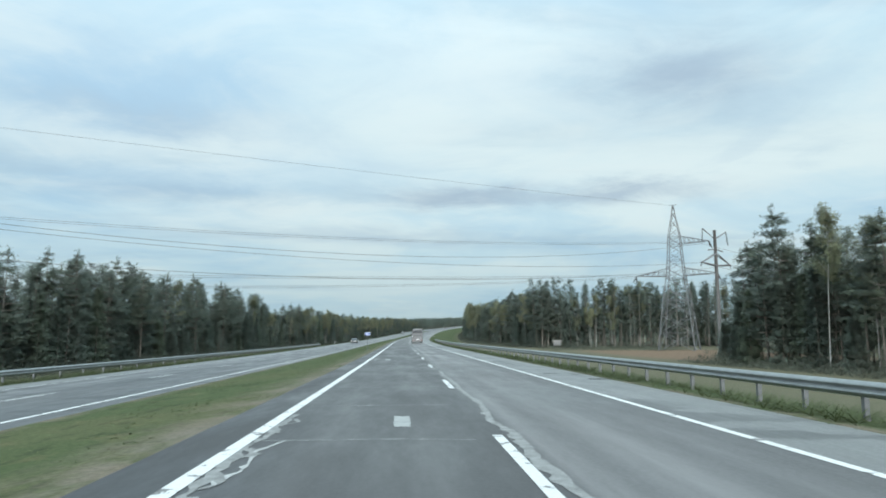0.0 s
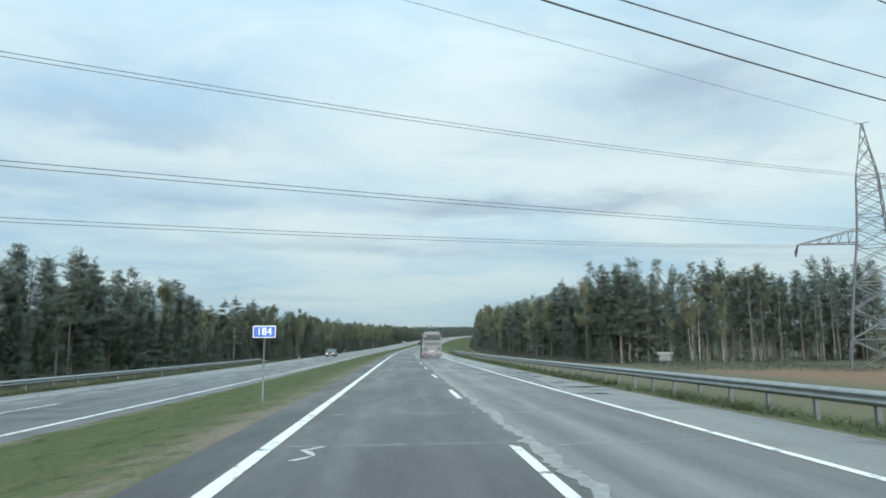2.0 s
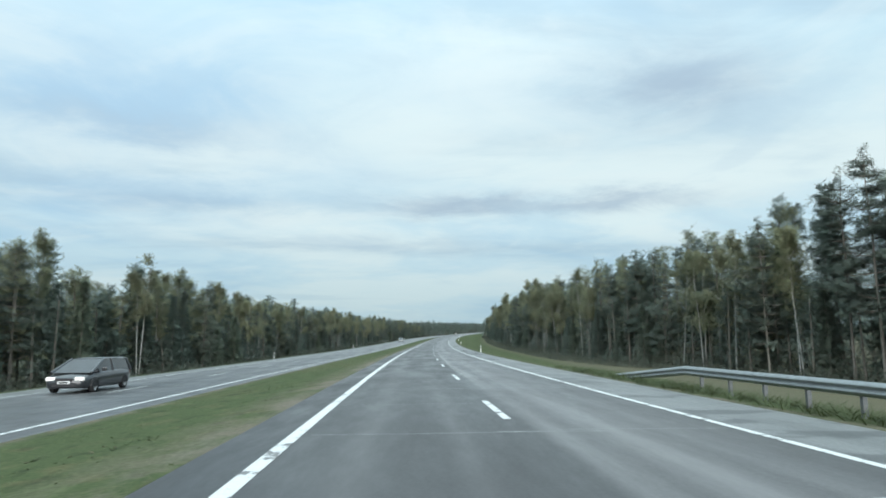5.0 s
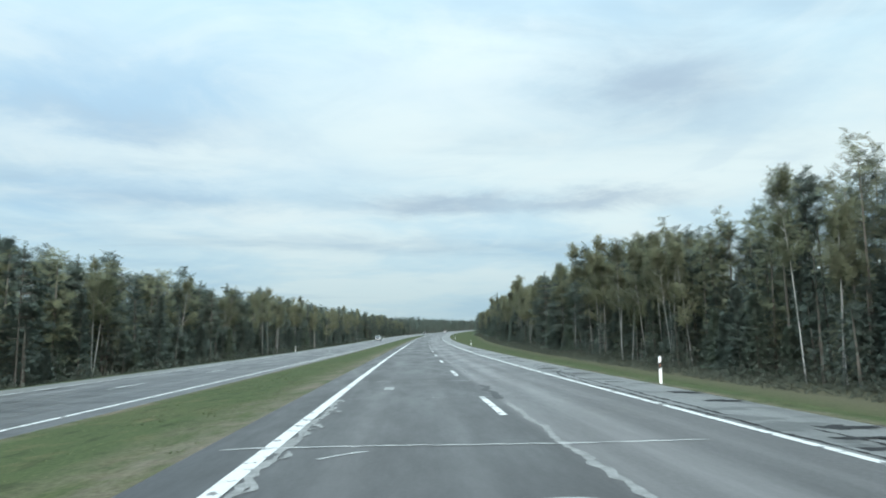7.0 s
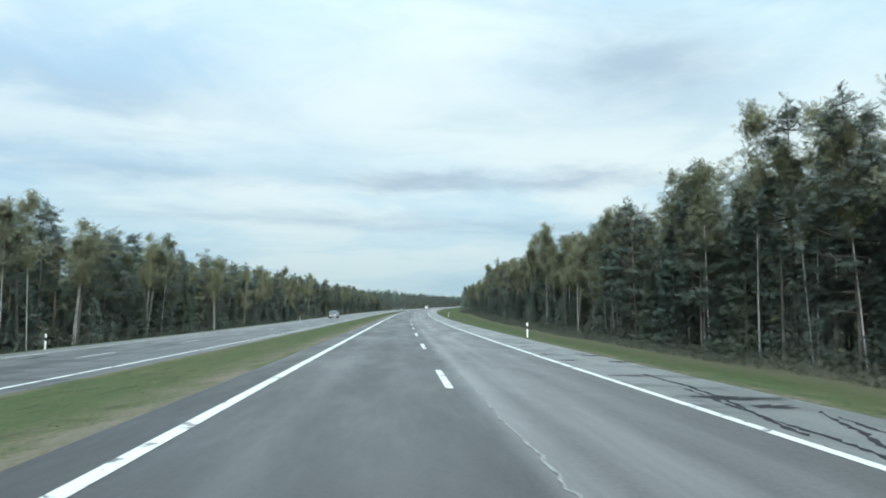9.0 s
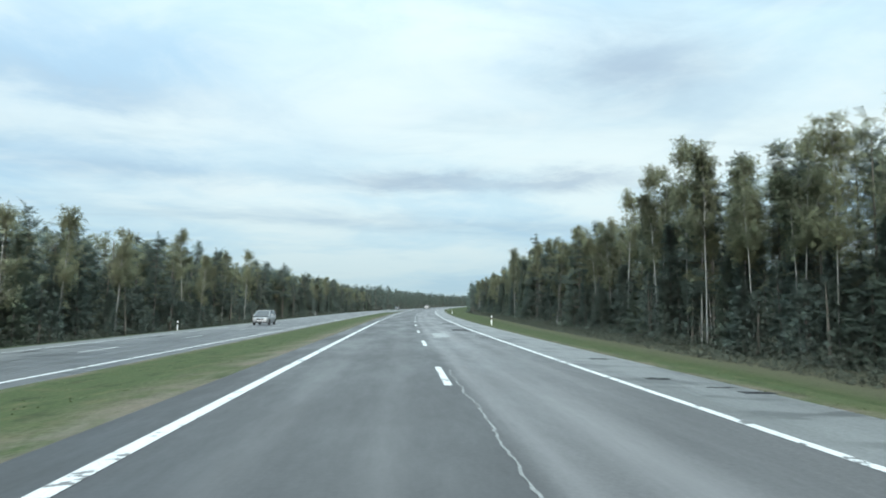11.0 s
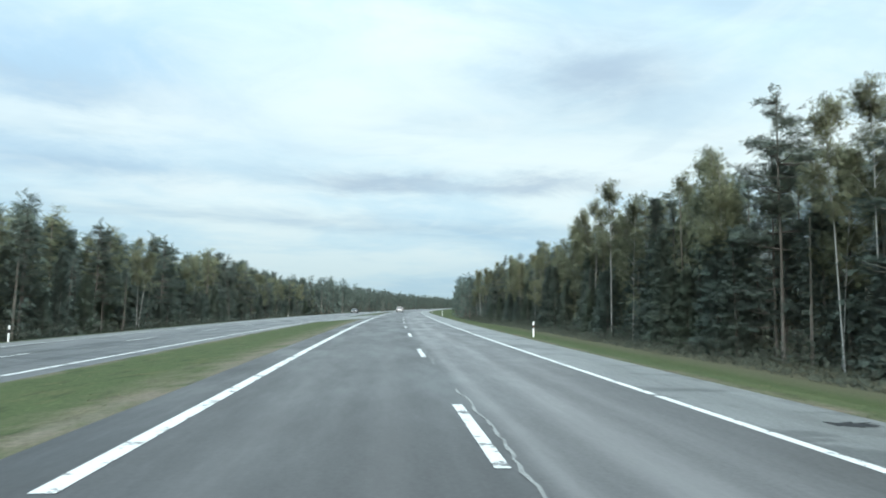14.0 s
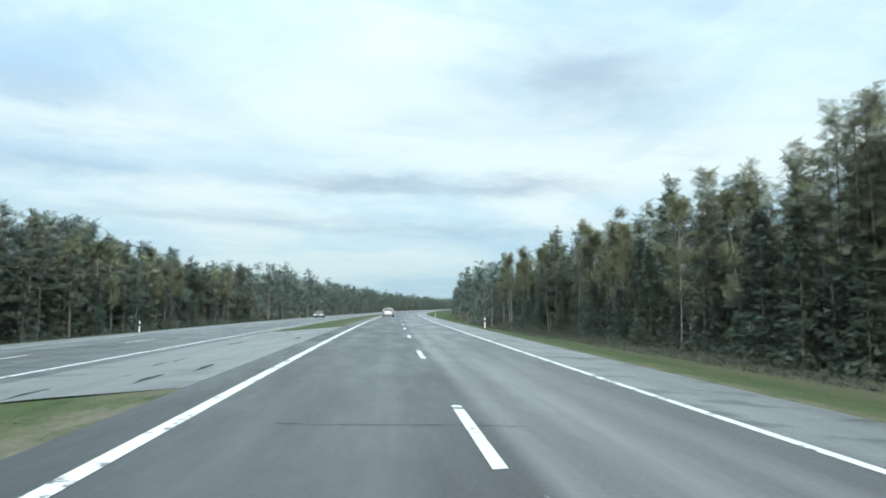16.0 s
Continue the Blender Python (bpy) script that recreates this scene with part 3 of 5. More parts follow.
rng = random.Random(21)
KNOWN = (-0.4, 10.4, 15.5, 26.9, 32.7, 42.6, 48.1, 59.7, 65.2, 70.7, 96.3, 101.7, 107.1, 112.4, 117.6, 123.0, 148.9, 154.6, 229.3, 285.0)
joints = []
for a_, b_ in zip(KNOWN, KNOWN[1:]):
    n_ = max(1, round((b_ - a_) / 5.35))
    joints += [a_ + (b_ - a_) * i_ / n_ for i_ in range(n_)]
for s_ in joints:
    if 228 < s_ < 272 and s_ < 272 and min(abs(s_ - q_) for q_ in (234.5, 240.0, 254.9, 269.4)) < 2.6:
        continue
    far = rng.choice((3.4, 3.5, 3.7, 5.2, 7.2))
    seam("crack_seal", [(s_ + rng.uniform(-0.1, 0.1), 0.25), (s_ + rng.uniform(-0.12, 0.12), 1.9), (s_ + rng.uniform(-0.12, 0.12), far)],
         rng.choice((0.035, 0.05, 0.07)), M_SEAL, int(s_), "thin pale sealed joint across the asphalt lane", 0.5)
    if rng.random() < 0.35:
        seam("crack_seal", [(s_ + rng.uniform(-0.3, 0.3), 4.4), (s_ + rng.uniform(-0.3, 0.3), 7.2)], 0.04, M_SEAL, int(s_) + 400, "thin pale sealed joint across the asphalt lane", 0.5)
for s_ in (316.0, 345, 407, 449.5, 515, 569):
    seam("crack_seal", [(s_, 0.4 + rng.uniform(0, 1)), (s_ + rng.uniform(-0.1, 0.1), 3.0), (s_ + rng.uniform(-0.15, 0.15), rng.uniform(3.5, 5.5))], 0.022,
         rng.choice((M_SEAL, M_SEAL, M_TAR)), int(s_), "thin sealed joint across the asphalt lane", 0.5)


def wander(s0, s1, d, swing, step, seed):
    rng = random.Random(seed)
    return [(s, d + rng.uniform(-swing, swing)) for s in np.arange(s0, s1, step)]


# long filled crack that runs beside the lane dashes
for k_, (a_, b_, d_, w_) in enumerate(((-8, 33, 4.02, 0.17), (34, 52, 4.1, 0.14), (52, 76, 4.12, 0.2), (76, 118, 4.15, 0.24), (120, 168, 4.25, 0.2),
                                       (205, 262, 4.2, 0.13), (274, 296, 4.35, 0.08), (318, 333, 4.3, 0.07), (382, 402, 4.05, 0.06), (409, 416, 3.95, 0.07), (437, 448, 3.98, 0.06),
                                       (452, 480, 4.0, 0.06), (483, 503, 4.02, 0.08), (508, 522, 4.0, 0.07), (548, 566, 4.05, 0.05))):
    seam("crack_seal", wander(a_, b_, d_ - 0.05, 0.06 if a_ < 260 else 0.05, 1.4 if a_ < 260 else 2.2, k_), w_ * (1.05 if a_ < 260 else 0.6), M_SEAL_OLD, 900 + k_, "pale filled crack that runs along the lane line", 0.45)
# branching cracks beside the inner line and in the lane
for k_, pts_ in enumerate((
        [(7.2, 0.35), (8.2, 0.5), (9.5, 0.36), (10.4, 0.55)], [(46, 0.5), (47.2, 0.42), (48.6, 0.5), (50.2, 0.3)], [(79.6, 0.5), (80.0, 0.75), (80.5, 0.55), (80.9, 0.8)],
        [(59.7, 1.75), (60.9, 1.45), (62.2, 1.35), (62.9, 1.42)], [(62.6, 1.4), (62.4, 2.1), (62.7, 2.9)], [(62.6, 2.3), (61.6, 2.5), (60.6, 2.75)], [(59.7, 1.75), (59.5, 2.6), (59.6, 3.5)],
        [(116.8, 1.2), (118.2, 1.35), (119.0, 1.6)], [(132, 0.3), (132.6, 0.65), (133.4, 0.5)], [(151.5, 0.4), (152.3, 0.75), (153.2, 0.6)],
        [(231, 0.5), (231.6, 1.05)], [(253.9, 0.8), (254.5, 1.35)])):
    seam("crack_seal", pts_, 0.075, M_SEAL, 700 + k_, "pale branching sealed crack in the asphalt", 0.8)
# crumbled edge of the seal that follows the inner line
rng = random.Random(47)
for k_, (a_, b_) in enumerate(((2, 14), (118, 137), (148, 156), (214, 231), (232, 246), (247, 263))):
    seam("crack_seal", wander(a_, b_, 0.2, 0.04, 0.7, 60 + k_), 0.13, M_SEAL_OLD, 760 + k_, "crumbled pale seal beside the inner edge line", 0.8)
    s_ = a_ + 0.4
    while s_ < b_ - 1.2:
        out_ = rng.uniform(0.28, 0.5)
        seam("crack_seal", [(s_, 0.24), (s_ + rng.uniform(0.15, 0.4), out_), (s_ + rng.uniform(0.5, 0.9), rng.uniform(0.2, 0.3))], rng.uniform(0.05, 0.12), M_SEAL_OLD, int(s_ * 10),
             "jagged pale chip of seal beside the inner edge line", 0.8, 0.006)
        s_ += rng.uniform(0.9, 2.2)
for k_, (a_, b_, d_) in enumerate(((149, 160, 4.15), (262, 268, 4.2))):
    seam("wet_crack", wander(a_, b_, d_, 0.05, 1.0, 90 + k_), 0.22, M_TAR_WORN, 780 + k_, "dark wet band of worn seal between the lanes", 0.5, 0.007)
for k_, (s_, d_, ls_, ld_) in enumerate(((48.0, 1.3, 1.7, 0.42), (12.6, 2.3, 1.6, 0.3), (423.2, 4.88, 6.0, 0.85), (433.6, 4.87, 0.9, 0.95), (266, 1.3, 1.0, 0.28), (467.7, 4.85, 1.4, 0.75))):
    blot("asphalt_patch", s_, d_, ls_, ld_, M_PALE, 30 + k_, "pale worn asphalt repair patch in the lane", 0.1)
for k_, (s_, d_, ls_, ld_) in enumerate(((432.0, 6.65, 2.7, 1.05), (429.8, 7.05, 0.9, 0.35), (449.4, 6.85, 1.6, 1.1), (422.6, 6.95, 0.5, 0.3), (420.1, 7.0, 0.5, 0.45), (486.0, 6.1, 0.5, 0.3), (484.2, 6.7, 0.5, 0.2))):
    blot("asphalt_patch", s_, d_, ls_, ld_, M_TAR, 60 + k_, "fresh black asphalt repair patch by the edge line", 0.03)
for k_, (s_, d_, ls_, ld_) in enumerate(((308.0, 1.25, 0.45, 0.4), (312.5, 6.6, 0.2, 0.5), (309, 6.9, 0.22, 0.45), (552, 1.0, 0.4, 0.22), (543.5, 6.3, 0.35, 0.7))):
    blot("pothole", s_, d_, ls_, ld_, M_TAR, 80 + k_, "small dark pothole in the asphalt", 0.35, False)
for k_, s_ in enumerate((234.5, 240.0, 254.9, 269.4)):
    seam("crack_seal", [(s_, -0.7), (s_ + 0.05, 2.0), (s_ - 0.05, 4.0), (s_ + 0.1, 6.3)], 0.085, M_SEAL, 650 + k_, "wide pale sealed joint across both lanes", 0.45, 0.007)
rng = random.Random(33)
for k_ in range(105):
    s_ = rng.uniform(20, 170) if k_ < 30 else rng.uniform(225, 352) if k_ < 92 else rng.uniform(352, 540)
    blot("wet_crack", s_, rng.uniform(7.9, 9.5), rng.uniform(0.15, 0.5), rng.uniform(0.5, 1.9), M_TAR, 100 + k_, "dark wet crack in the pale shoulder asphalt", 0.45, False)
for k_ in range(7):
    s_ = rng.uniform(225, 345)
    seam("wet_crack", [(s_, 7.75), (s_ + rng.uniform(1, 5), rng.uniform(8.0, 8.8)), (s_ + rng.uniform(5, 9), rng.uniform(8.4, 9.6))], 0.07, M_TAR, 300 + k_, "dark wet crack along the pale shoulder", 0.8)
for k_, (a_, b_, da_, db_) in enumerate(((95, 113, 7.74, 7.78), (98, 112, 8.05, 8.5), (104, 118, 8.9, 9.3), (252, 272, 7.72, 7.76), (258, 276, 8.0, 8.3), (300, 312, 7.7, 7.74), (430, 446, 7.72, 7.75))):
    seam("wet_crack", [(a_ + (b_ - a_) * i_ / 8, da_ + (db_ - da_) * i_ / 8 + rng.uniform(-0.04, 0.04)) for i_ in range(9)], 0.07, M_TAR, 340 + k_, "dark wet crack along the pale shoulder", 0.8)
for k_ in range(28):
    s_ = rng.uniform(560, 612) if k_ < 10 else rng.uniform(20, 500)
    dd_ = rng.uniform(-5.0, -1.8) if k_ < 10 else rng.uniform(-14.5, -13.2)
    zz_ = height(dd_) + 0.008 if k_ < 10 else height(dd_)
    if k_ < 10 and s_ < 572:
        s_ += 14
    bm = bmesh.new()
    vs_ = [bm.verts.new(at(s_ + x * rng.uniform(0.8, 1.2), dd_ + y * rng.uniform(0.7, 1.2), zz_ + 0.012)) for x, y in ((-1, 0.04), (0, -0.1), (1.1, -0.03), (0.9, 0.06), (-0.1, 0.09))]
    f_ = bm.faces.new(vs_)
    f_.normal_update()
    if f_.normal.z < 0:
        bmesh.ops.reverse_faces(bm, faces=[f_])
    tagged(part("wet_crack", bm, M_TAR), "dark wet crack in the worn asphalt", "road repair", kind="structure")


# ---------------------------------------------------------------- guardrails
def rail_profile(side):
    """W-beam, seen from the end; side +1: face turned to smaller d."""
    pts = [(0.0, 0.75), (-0.035, 0.735), (-0.05, 0.70), (-0.078, 0.68), (-0.08, 0.655), (-0.05, 0.625), (-0.008, 0.605), (-0.008, 0.585),
           (-0.05, 0.565), (-0.08, 0.535), (-0.078, 0.51), (-0.05, 0.49), (-0.035, 0.455), (0.0, 0.44)]
    return [(x * side, z) for x, z in pts]


def guardrail(d, side, s0, s1, dip0, dip1, label):
    rail = thing("guardrail", Matrix.Identity(4), label, "guardrail")
    prof = rail_profile(side)

    def sag(s):
        z = height(d)
        if dip0 and s < s0 + 8:
            z -= 0.62 * (s0 + 8 - s) / 8
        if dip1 and s > s1 - 8:
            z -= 0.62 * (s - s1 + 8) / 8
        return z

    s = s0
    while s < s1 - 0.1:
        e = min(s + 4.0, s1)
        bm = bmesh.new()
        for thick in (0.0, 0.006 * side):
            rows_ = []
            for q in (s, (s + e) / 2, e + 0.02):
                rows_.append([bm.verts.new(at(q, d + x + thick, sag(q) + z)) for x, z in prof])
            for u, v in zip(rows_, rows_[1:]):
                for k in range(len(prof) - 1):
                    bm.faces.new((u[k], u[k + 1], v[k + 1], v[k]))
        part("beam", bm, M_STEEL, rail, smooth=True)
        s = e
    post_me = None
    s = s0 + 1.0
    while s < s1 - (8 if dip1 else 0):
        if post_me is None:
            bm = bmesh.new()
            for x0, x1, y0, y1 in ((0.0, 0.006, -0.05, 0.05), (0.006, 0.10, -0.05, -0.044), (0.006, 0.10, 0.044, 0.05)):
                box(bm, x0 + 0.06, x1 + 0.06, y0, y1, -0.3, 0.72)
            box(bm, 0.004, 0.062, -0.04, 0.04, 0.52, 0.66)
            post_me = mesh_of("post", bm, M_PYLON)
        p = part("post", post_me, None, rail)
        p.matrix_basis = road_pose(s, d, height(d), 0 if side > 0 else 180)
        s += 2.0 if side > 0 else 3.0
    return rail


guardrail(11.2, 1, -30, 206, False, True, "galvanised steel W-beam guardrail beyond the shoulder grass")
guardrail(-18.3, -1, -30, 176, False, True, "galvanised steel W-beam guardrail beyond the opposite carriageway")


# ---------------------------------------------------------------- delineator posts
M_LAMP_AMBER = simple("amber_lamp_lens", (0.17, 0.06, 0.015), 0.3, 0, 0.6, 0.1)


def delineator():
    e = thing("delineator_post", Matrix.Identity(4), "white plastic roadside delineator post with a black band", "marker post", "delineator posts")
    bm = bmesh.new()
    rings = []
    for z in (-0.3, 0.74, 0.99, 1.04):
        w = 0.06 if z < 1.0 else 0.045
        slope = 0.03 if z > 1.0 else 0.0
        rings.append([bm.verts.new((x, y, z + slope * (x / 0.06))) for x, y in ((-w, -0.035), (w, -0.035), (w * 0.6, 0.05), (-w * 0.6, 0.05))])
    for u, v in zip(rings, rings[1:]):
        for k in range(4):
            bm.faces.new((u[k], u[(k + 1) % 4], v[(k + 1) % 4], v[k]))
    bm.faces.new(rings[-1])
    part("post", bm, M_WHITE, e)
    bm = bmesh.new()
    lo, hi = [], []
    for x, y in ((-0.063, -0.038), (0.063, -0.038), (0.04, 0.053), (-0.04, 0.053)):
        lo.append(bm.verts.new((x, y, 0.60 + x * 0.5)))
        hi.append(bm.verts.new((x, y, 0.82 + x * 0.5)))
    for k in range(4):
        bm.faces.new((lo[k], lo[(k + 1) % 4], hi[(k + 1) % 4], hi[k]))
    bm.faces.new(hi)
    bm.faces.new(lo[::-1])
    part("band", bm, M_BLACK, e, "black slanted band")
    part("reflector", bevelled(-0.02, 0.02, -0.043, -0.037, 0.66, 0.76, 0.002, 1), M_LAMP_AMBER, e, "small dull reflector")
    return e


first = delineator()
spots = [(267.5, 10.2), (357, 10.6), (450.5, 11.1), (528.5, 10.85), (619, 10.85), (706, 10.85)] + [(s, -17.8) for s in (198, 268.5, 356, 448, 528.5, 617.5, 705)]
for i_, (s, d) in enumerate(spots):
    m_ = road_pose(s, d, height(d) - 0.02, 0 if d > 0 else 180)
    if i_ == 0:
        first.matrix_basis = m_ @ Matrix.Diagonal((0.85, 0.85, 0.87, 1))
    else:
        copy_thing(first, m_)


# ---------------------------------------------------------------- kilometre sign
def lettering(text, size, mat, parent, m, name="lettering", label=""):
    cu = bpy.data.curves.new(name, "FONT")
    cu.body, cu.size, cu.align_x, cu.align_y, cu.extrude = text, size, "CENTER", "CENTER", 0.001
    tmp = bpy.data.objects.new(name, cu)
    scene.collection.objects.link(tmp)
    me = bpy.data.meshes.new_from_object(tmp.evaluated_get(bpy.context.evaluated_depsgraph_get()))
    bpy.data.objects.remove(tmp)
    me.materials.clear()
    me.materials.append(mat)
    ob = part(name, me, None, parent, label)
    ob.matrix_basis = m
    return ob


M_BLUE = simple("blue_sign_sheet", (0.02, 0.10, 0.42), 0.4, 0, 0.5, 0.1)
sign = thing("kilometre_sign", road_pose(92.2, -2.35, height(-2.35)), "blue and white kilometre sign on a thin grey post", "road sign")
bm = bmesh.new()
tube(bm, [(0, 0, -0.3), (0, 0, 2.35)], 0.03, 10)
part("post", bm, M_PYLON, sign, smooth=True)
part("plate", bevelled(-0.36, 0.36, -0.05, -0.035, 1.99, 2.37, 0.006, 1), M_WHITE, sign, "white bordered sign plate")
part("panel", bevelled(-0.335, 0.335, -0.056, -0.049, 2.015, 2.345, 0.003, 1), M_BLUE, sign, "blue sign panel")
lettering("184", 0.33, M_WHITE, sign, Matrix.Translation((0, -0.058, 2.18)) @ pose(0, 0, 0, 90, 0, 0), "numerals", "white numerals")
part("clamp", bevelled(-0.06, 0.06, -0.036, 0.034, 2.06, 2.09, 0.004, 1), M_STEEL, sign)
part("clamp", bevelled(-0.06, 0.06, -0.036, 0.034, 2.27, 2.3, 0.004, 1), M_STEEL, sign)

# notice board out in the field, on two legs
board = thing("notice_board", road_pose(171, 41, rough_ground(171, 41), 6), "weathered pale notice board on two posts in the field", "sign board")
for x in (-0.75, 0.75):
    bm = bmesh.new()
    tube(bm, [(x, 0, -0.3), (x, 0, 2.35)], 0.05, 8)
    part("post", bm, M_PYLON, board, smooth=True)
part("cap_board", bevelled(-1.25, 1.25, -0.07, -0.03, 2.05, 2.4, 0.01, 1), M_CONCRETE, board, "pale header board")
part("panel", bevelled(-0.95, 0.95, -0.07, -0.03, 1.1, 2.0, 0.01, 1), M_PYLON, board, "grey lower board")
for k_ in range(4):
    part("text_bar", bevelled(-0.75, 0.75 - 0.15 * (k_ % 2), -0.078, -0.069, 1.22 + k_ * 0.19, 1.3 + k_ * 0.19, 0.002, 1), M_CONCRETE, board, "pale bar of writing")


# ---------------------------------------------------------------- power line
def strut(bm, a, b, r=0.07):
    tube(bm, [a, b], r, 4)


def lattice_face_pts(levels, k):
    (x, y) = ((-1, -1), (1, -1), (1, 1), (-1, 1))[k]
    return [Vector((x * w / 2, y * w / 2, z)) for z, w in levels]


def lattice_tower(m):
    e = thing("pylon", m, "tall grey steel lattice pylon with side arms, standing in the field", "pylon")
    levels = [(-0.3, 8.4), (4.0, 7.5), (8.2, 6.6), (11.8, 5.7), (14.6, 4.9), (17.0, 4.2), (19.3, 3.7), (21.4, 3.4), (23.3, 3.15), (25.1, 2.95), (27.0, 2.75), (29.0, 2.1), (31.2, 1.3), (33.2, 0.7), (35.0, 0.25)]
    corner = [lattice_face_pts(levels, k) for k in range(4)]
    for k in range(4):
        bm = bmesh.new()
        tube(bm, corner[k], [0.13 - 0.006 * i for i in range(len(levels))], 4)
        part("leg", bm, M_PYLON, e)
    for k in range(4):
        bm = bmesh.new()
        a, b = corner[k], corner[(k + 1) % 4]
        for i in range(len(levels) - 1):
            r = 0.07 if i < 4 else 0.05
            strut(bm, a[i], b[i + 1], r)
            strut(bm, b[i], a[i + 1], r)
            if i in (1, 3, 5, 7, 9, 10):
                strut(bm, a[i], b[i], r)
        part("bracing", bm, M_PYLON, e)

    def arm(z, reach, side, rise):
        bm = bmesh.new()
        tip = Vector((side * reach, 0, z + 0.35))
        w = 1.9 if z > 22 else 2.3
        x0 = side * w * 0.72
        for y in (-1, 1):
            lo, hi = Vector((x0, y * w * 0.6, z)), Vector((x0, y * w * 0.5, z + rise))
            strut(bm, lo, tip, 0.07)
            strut(bm, hi, tip, 0.06)
            for i in range(1, 6):
                f, g = i / 6, (i - 0.5) / 6
                strut(bm, lo.lerp(tip, f), hi.lerp(tip, g), 0.035)
                strut(bm, lo.lerp(tip, f), hi.lerp(tip, f), 0.035)
        for i in range(6):
            f, g = i / 6, (i + 1) / 6
            strut(bm, Vector((x0, -w * 0.6, z)).lerp(tip, f), Vector((x0, w * 0.6, z)).lerp(tip, g), 0.035)
        part("arm", bm, M_PYLON, e)
        for y in (-1, 1):
            bm = bmesh.new()
            for i in range(9):
                c = tip + Vector((side * 0.05 * i, y * 0.22 * i, -0.17 * i - 0.1))
                tube(bm, [c, c + Vector((0, y * 0.06, -0.05))], [0.15, 0.11], 8)
            part("insulator", bm, M_BLACK, e, "dark insulator string")
        return tip

    tips = [arm(17.6, 9.6, -1, 2.0), arm(17.6, 9.6, 1, 2.0), arm(25.3, 8.0, 1, 1.9)]
    bm = bmesh.new()
    strut(bm, (-0.9, 0, 35.0), (0.9, 0, 35.0), 0.06)
    part("peak_bar", bm, M_PYLON, e)
    return e, [m @ t for t in tips] + [m @ Vector((0, 0, 35))]


def concrete_pole(m):
    e = thing("power_pole", m, "tapered grey concrete power pole with steel cross arms", "power pole")
    bm = bmesh.new()
    tube(bm, [(0, 0, -0.5), (0, 0, 10), (0, 0, 22.6)], [0.36, 0.31, 0.24], 12)
    part("shaft", bm, M_POLE, e, smooth=True)
    tips = []
    for side in (-1, 1):
        bm = bmesh.new()
        strut(bm, (0, 0, 21.0), (side * 3.4, 0, 22.6), 0.12)
        part("upper_arm", bm, M_PYLON, e)
        bm = bmesh.new()
        strut(bm, (0, 0, 19.2), (side * 2.0, 0, 18.9), 0.11)
        part("short_arm", bm, M_PYLON, e)
        bm = bmesh.new()
        for y in (-0.25, 0.25):
            strut(bm, (0, y, 16.2), (side * 4.2, 0, 16.6), 0.14)
            strut(bm, (0, y, 18.4), (side * 3.8, 0, 16.7), 0.12)
        part("lower_arm", bm, M_PYLON, e)
        for x, z in ((side * 3.4, 22.5), (side * 4.2, 16.5)):
            bm = bmesh.new()
            for i in range(13 if z > 18 else 3):
                tube(bm, [(x + side * 0.03 * i, 0, z - 0.18 * i - 0.1), (x + side * 0.03 * i, 0, z - 0.18 * i - 0.18)], [0.15, 0.1], 8)
            part("insulator", bm, M_BLACK, e, "dark insulator string")
            tips.append(m @ Vector((x + side * 0.25, 0, z - (2.6 if z > 18 else 0.0))))
    tips.append(m @ Vector((0, 0, 22.55)))
    return e, tips


_, tips1 = lattice_tower(road_pose(163, 69.3, -2.0, -32) @ Matrix.Diagonal((1, 1, 1.02, 1)))
_, tips2 = concrete_pole(road_pose(110.5, 55, -2.1, 32) @ Matrix.Diagonal((1, 1, 0.945, 1)))


def wire(a, b, sag):
    bm = bmesh.new()
    n = 30
    pts = []
    for i in range(n + 1):
        f = i / n
        pts.append(a.lerp(b, f) - Vector((0, 0, sag * 4 * f * (1 - f))))
    tube(bm, pts, 0.023, 5)
    ob = part("power_cable", bm, M_WIRE, smooth=True)
    tagged(ob, "thin dark overhead power cable across the motorway", "cable", "overhead cables")


# the lattice tower carries twin conductors, the pole single ones
for p, end, zz, sag in ((tips1[0], 5.9, 9.9, 4.8), (tips1[1], -1.4, 9.5, 3.7), (tips1[2], 7.9, 27.4, 8.4)):
    for gap in (0.14, -0.14):
        wire(p + Vector((0, 0, gap - 0.2)), at(end, -205, zz + gap), sag)
for p, q, sag in ((tips2[0], (-76.8, 36.1, 17.1), 5.99), (tips2[1], (-77.1, 45.1, 16.2), 4.00), (tips2[3], (-73.3, 39.3, 11.3), 4.17)):
    q = Vector(q)
    wire(p, q, sag)
    wire(p, p - (q - p) * 0.8 + Vector((0, 0, -6)), 1.5)

# the earth wire from the peak of the tower
wire(Vector((68.9, 162.7, 33.8)), Vector((-90.0, 77.0, 30.9)), 0.50)

# ---------------------------------------------------------------- bus
M_SILVER = simple("dull_silver_paint", (0.145, 0.155, 0.16), 0.42, 0.25, 0.5, 0.08, 0.8)
M_SILVER_D = simple("darker_silver_panel", (0.115, 0.125, 0.13), 0.4, 0.2, 0.5, 0.12, 0.8)
M_STRIPE = simple("dirty_white_film", (0.33, 0.35, 0.35), 0.5, 0, 0.4, 0.2)
M_DARKTRIM = simple("dark_grey_trim", (0.05, 0.052, 0.055), 0.5, 0, 0.4, 0.2)
M_RUBBER = simple("tyre_rubber", (0.025, 0.025, 0.026), 0.85, 0, 0.3, 0.2)
M_RIM = simple("grey_steel_rim", (0.3, 0.3, 0.3), 0.5, 0.6, 0.5, 0.2)
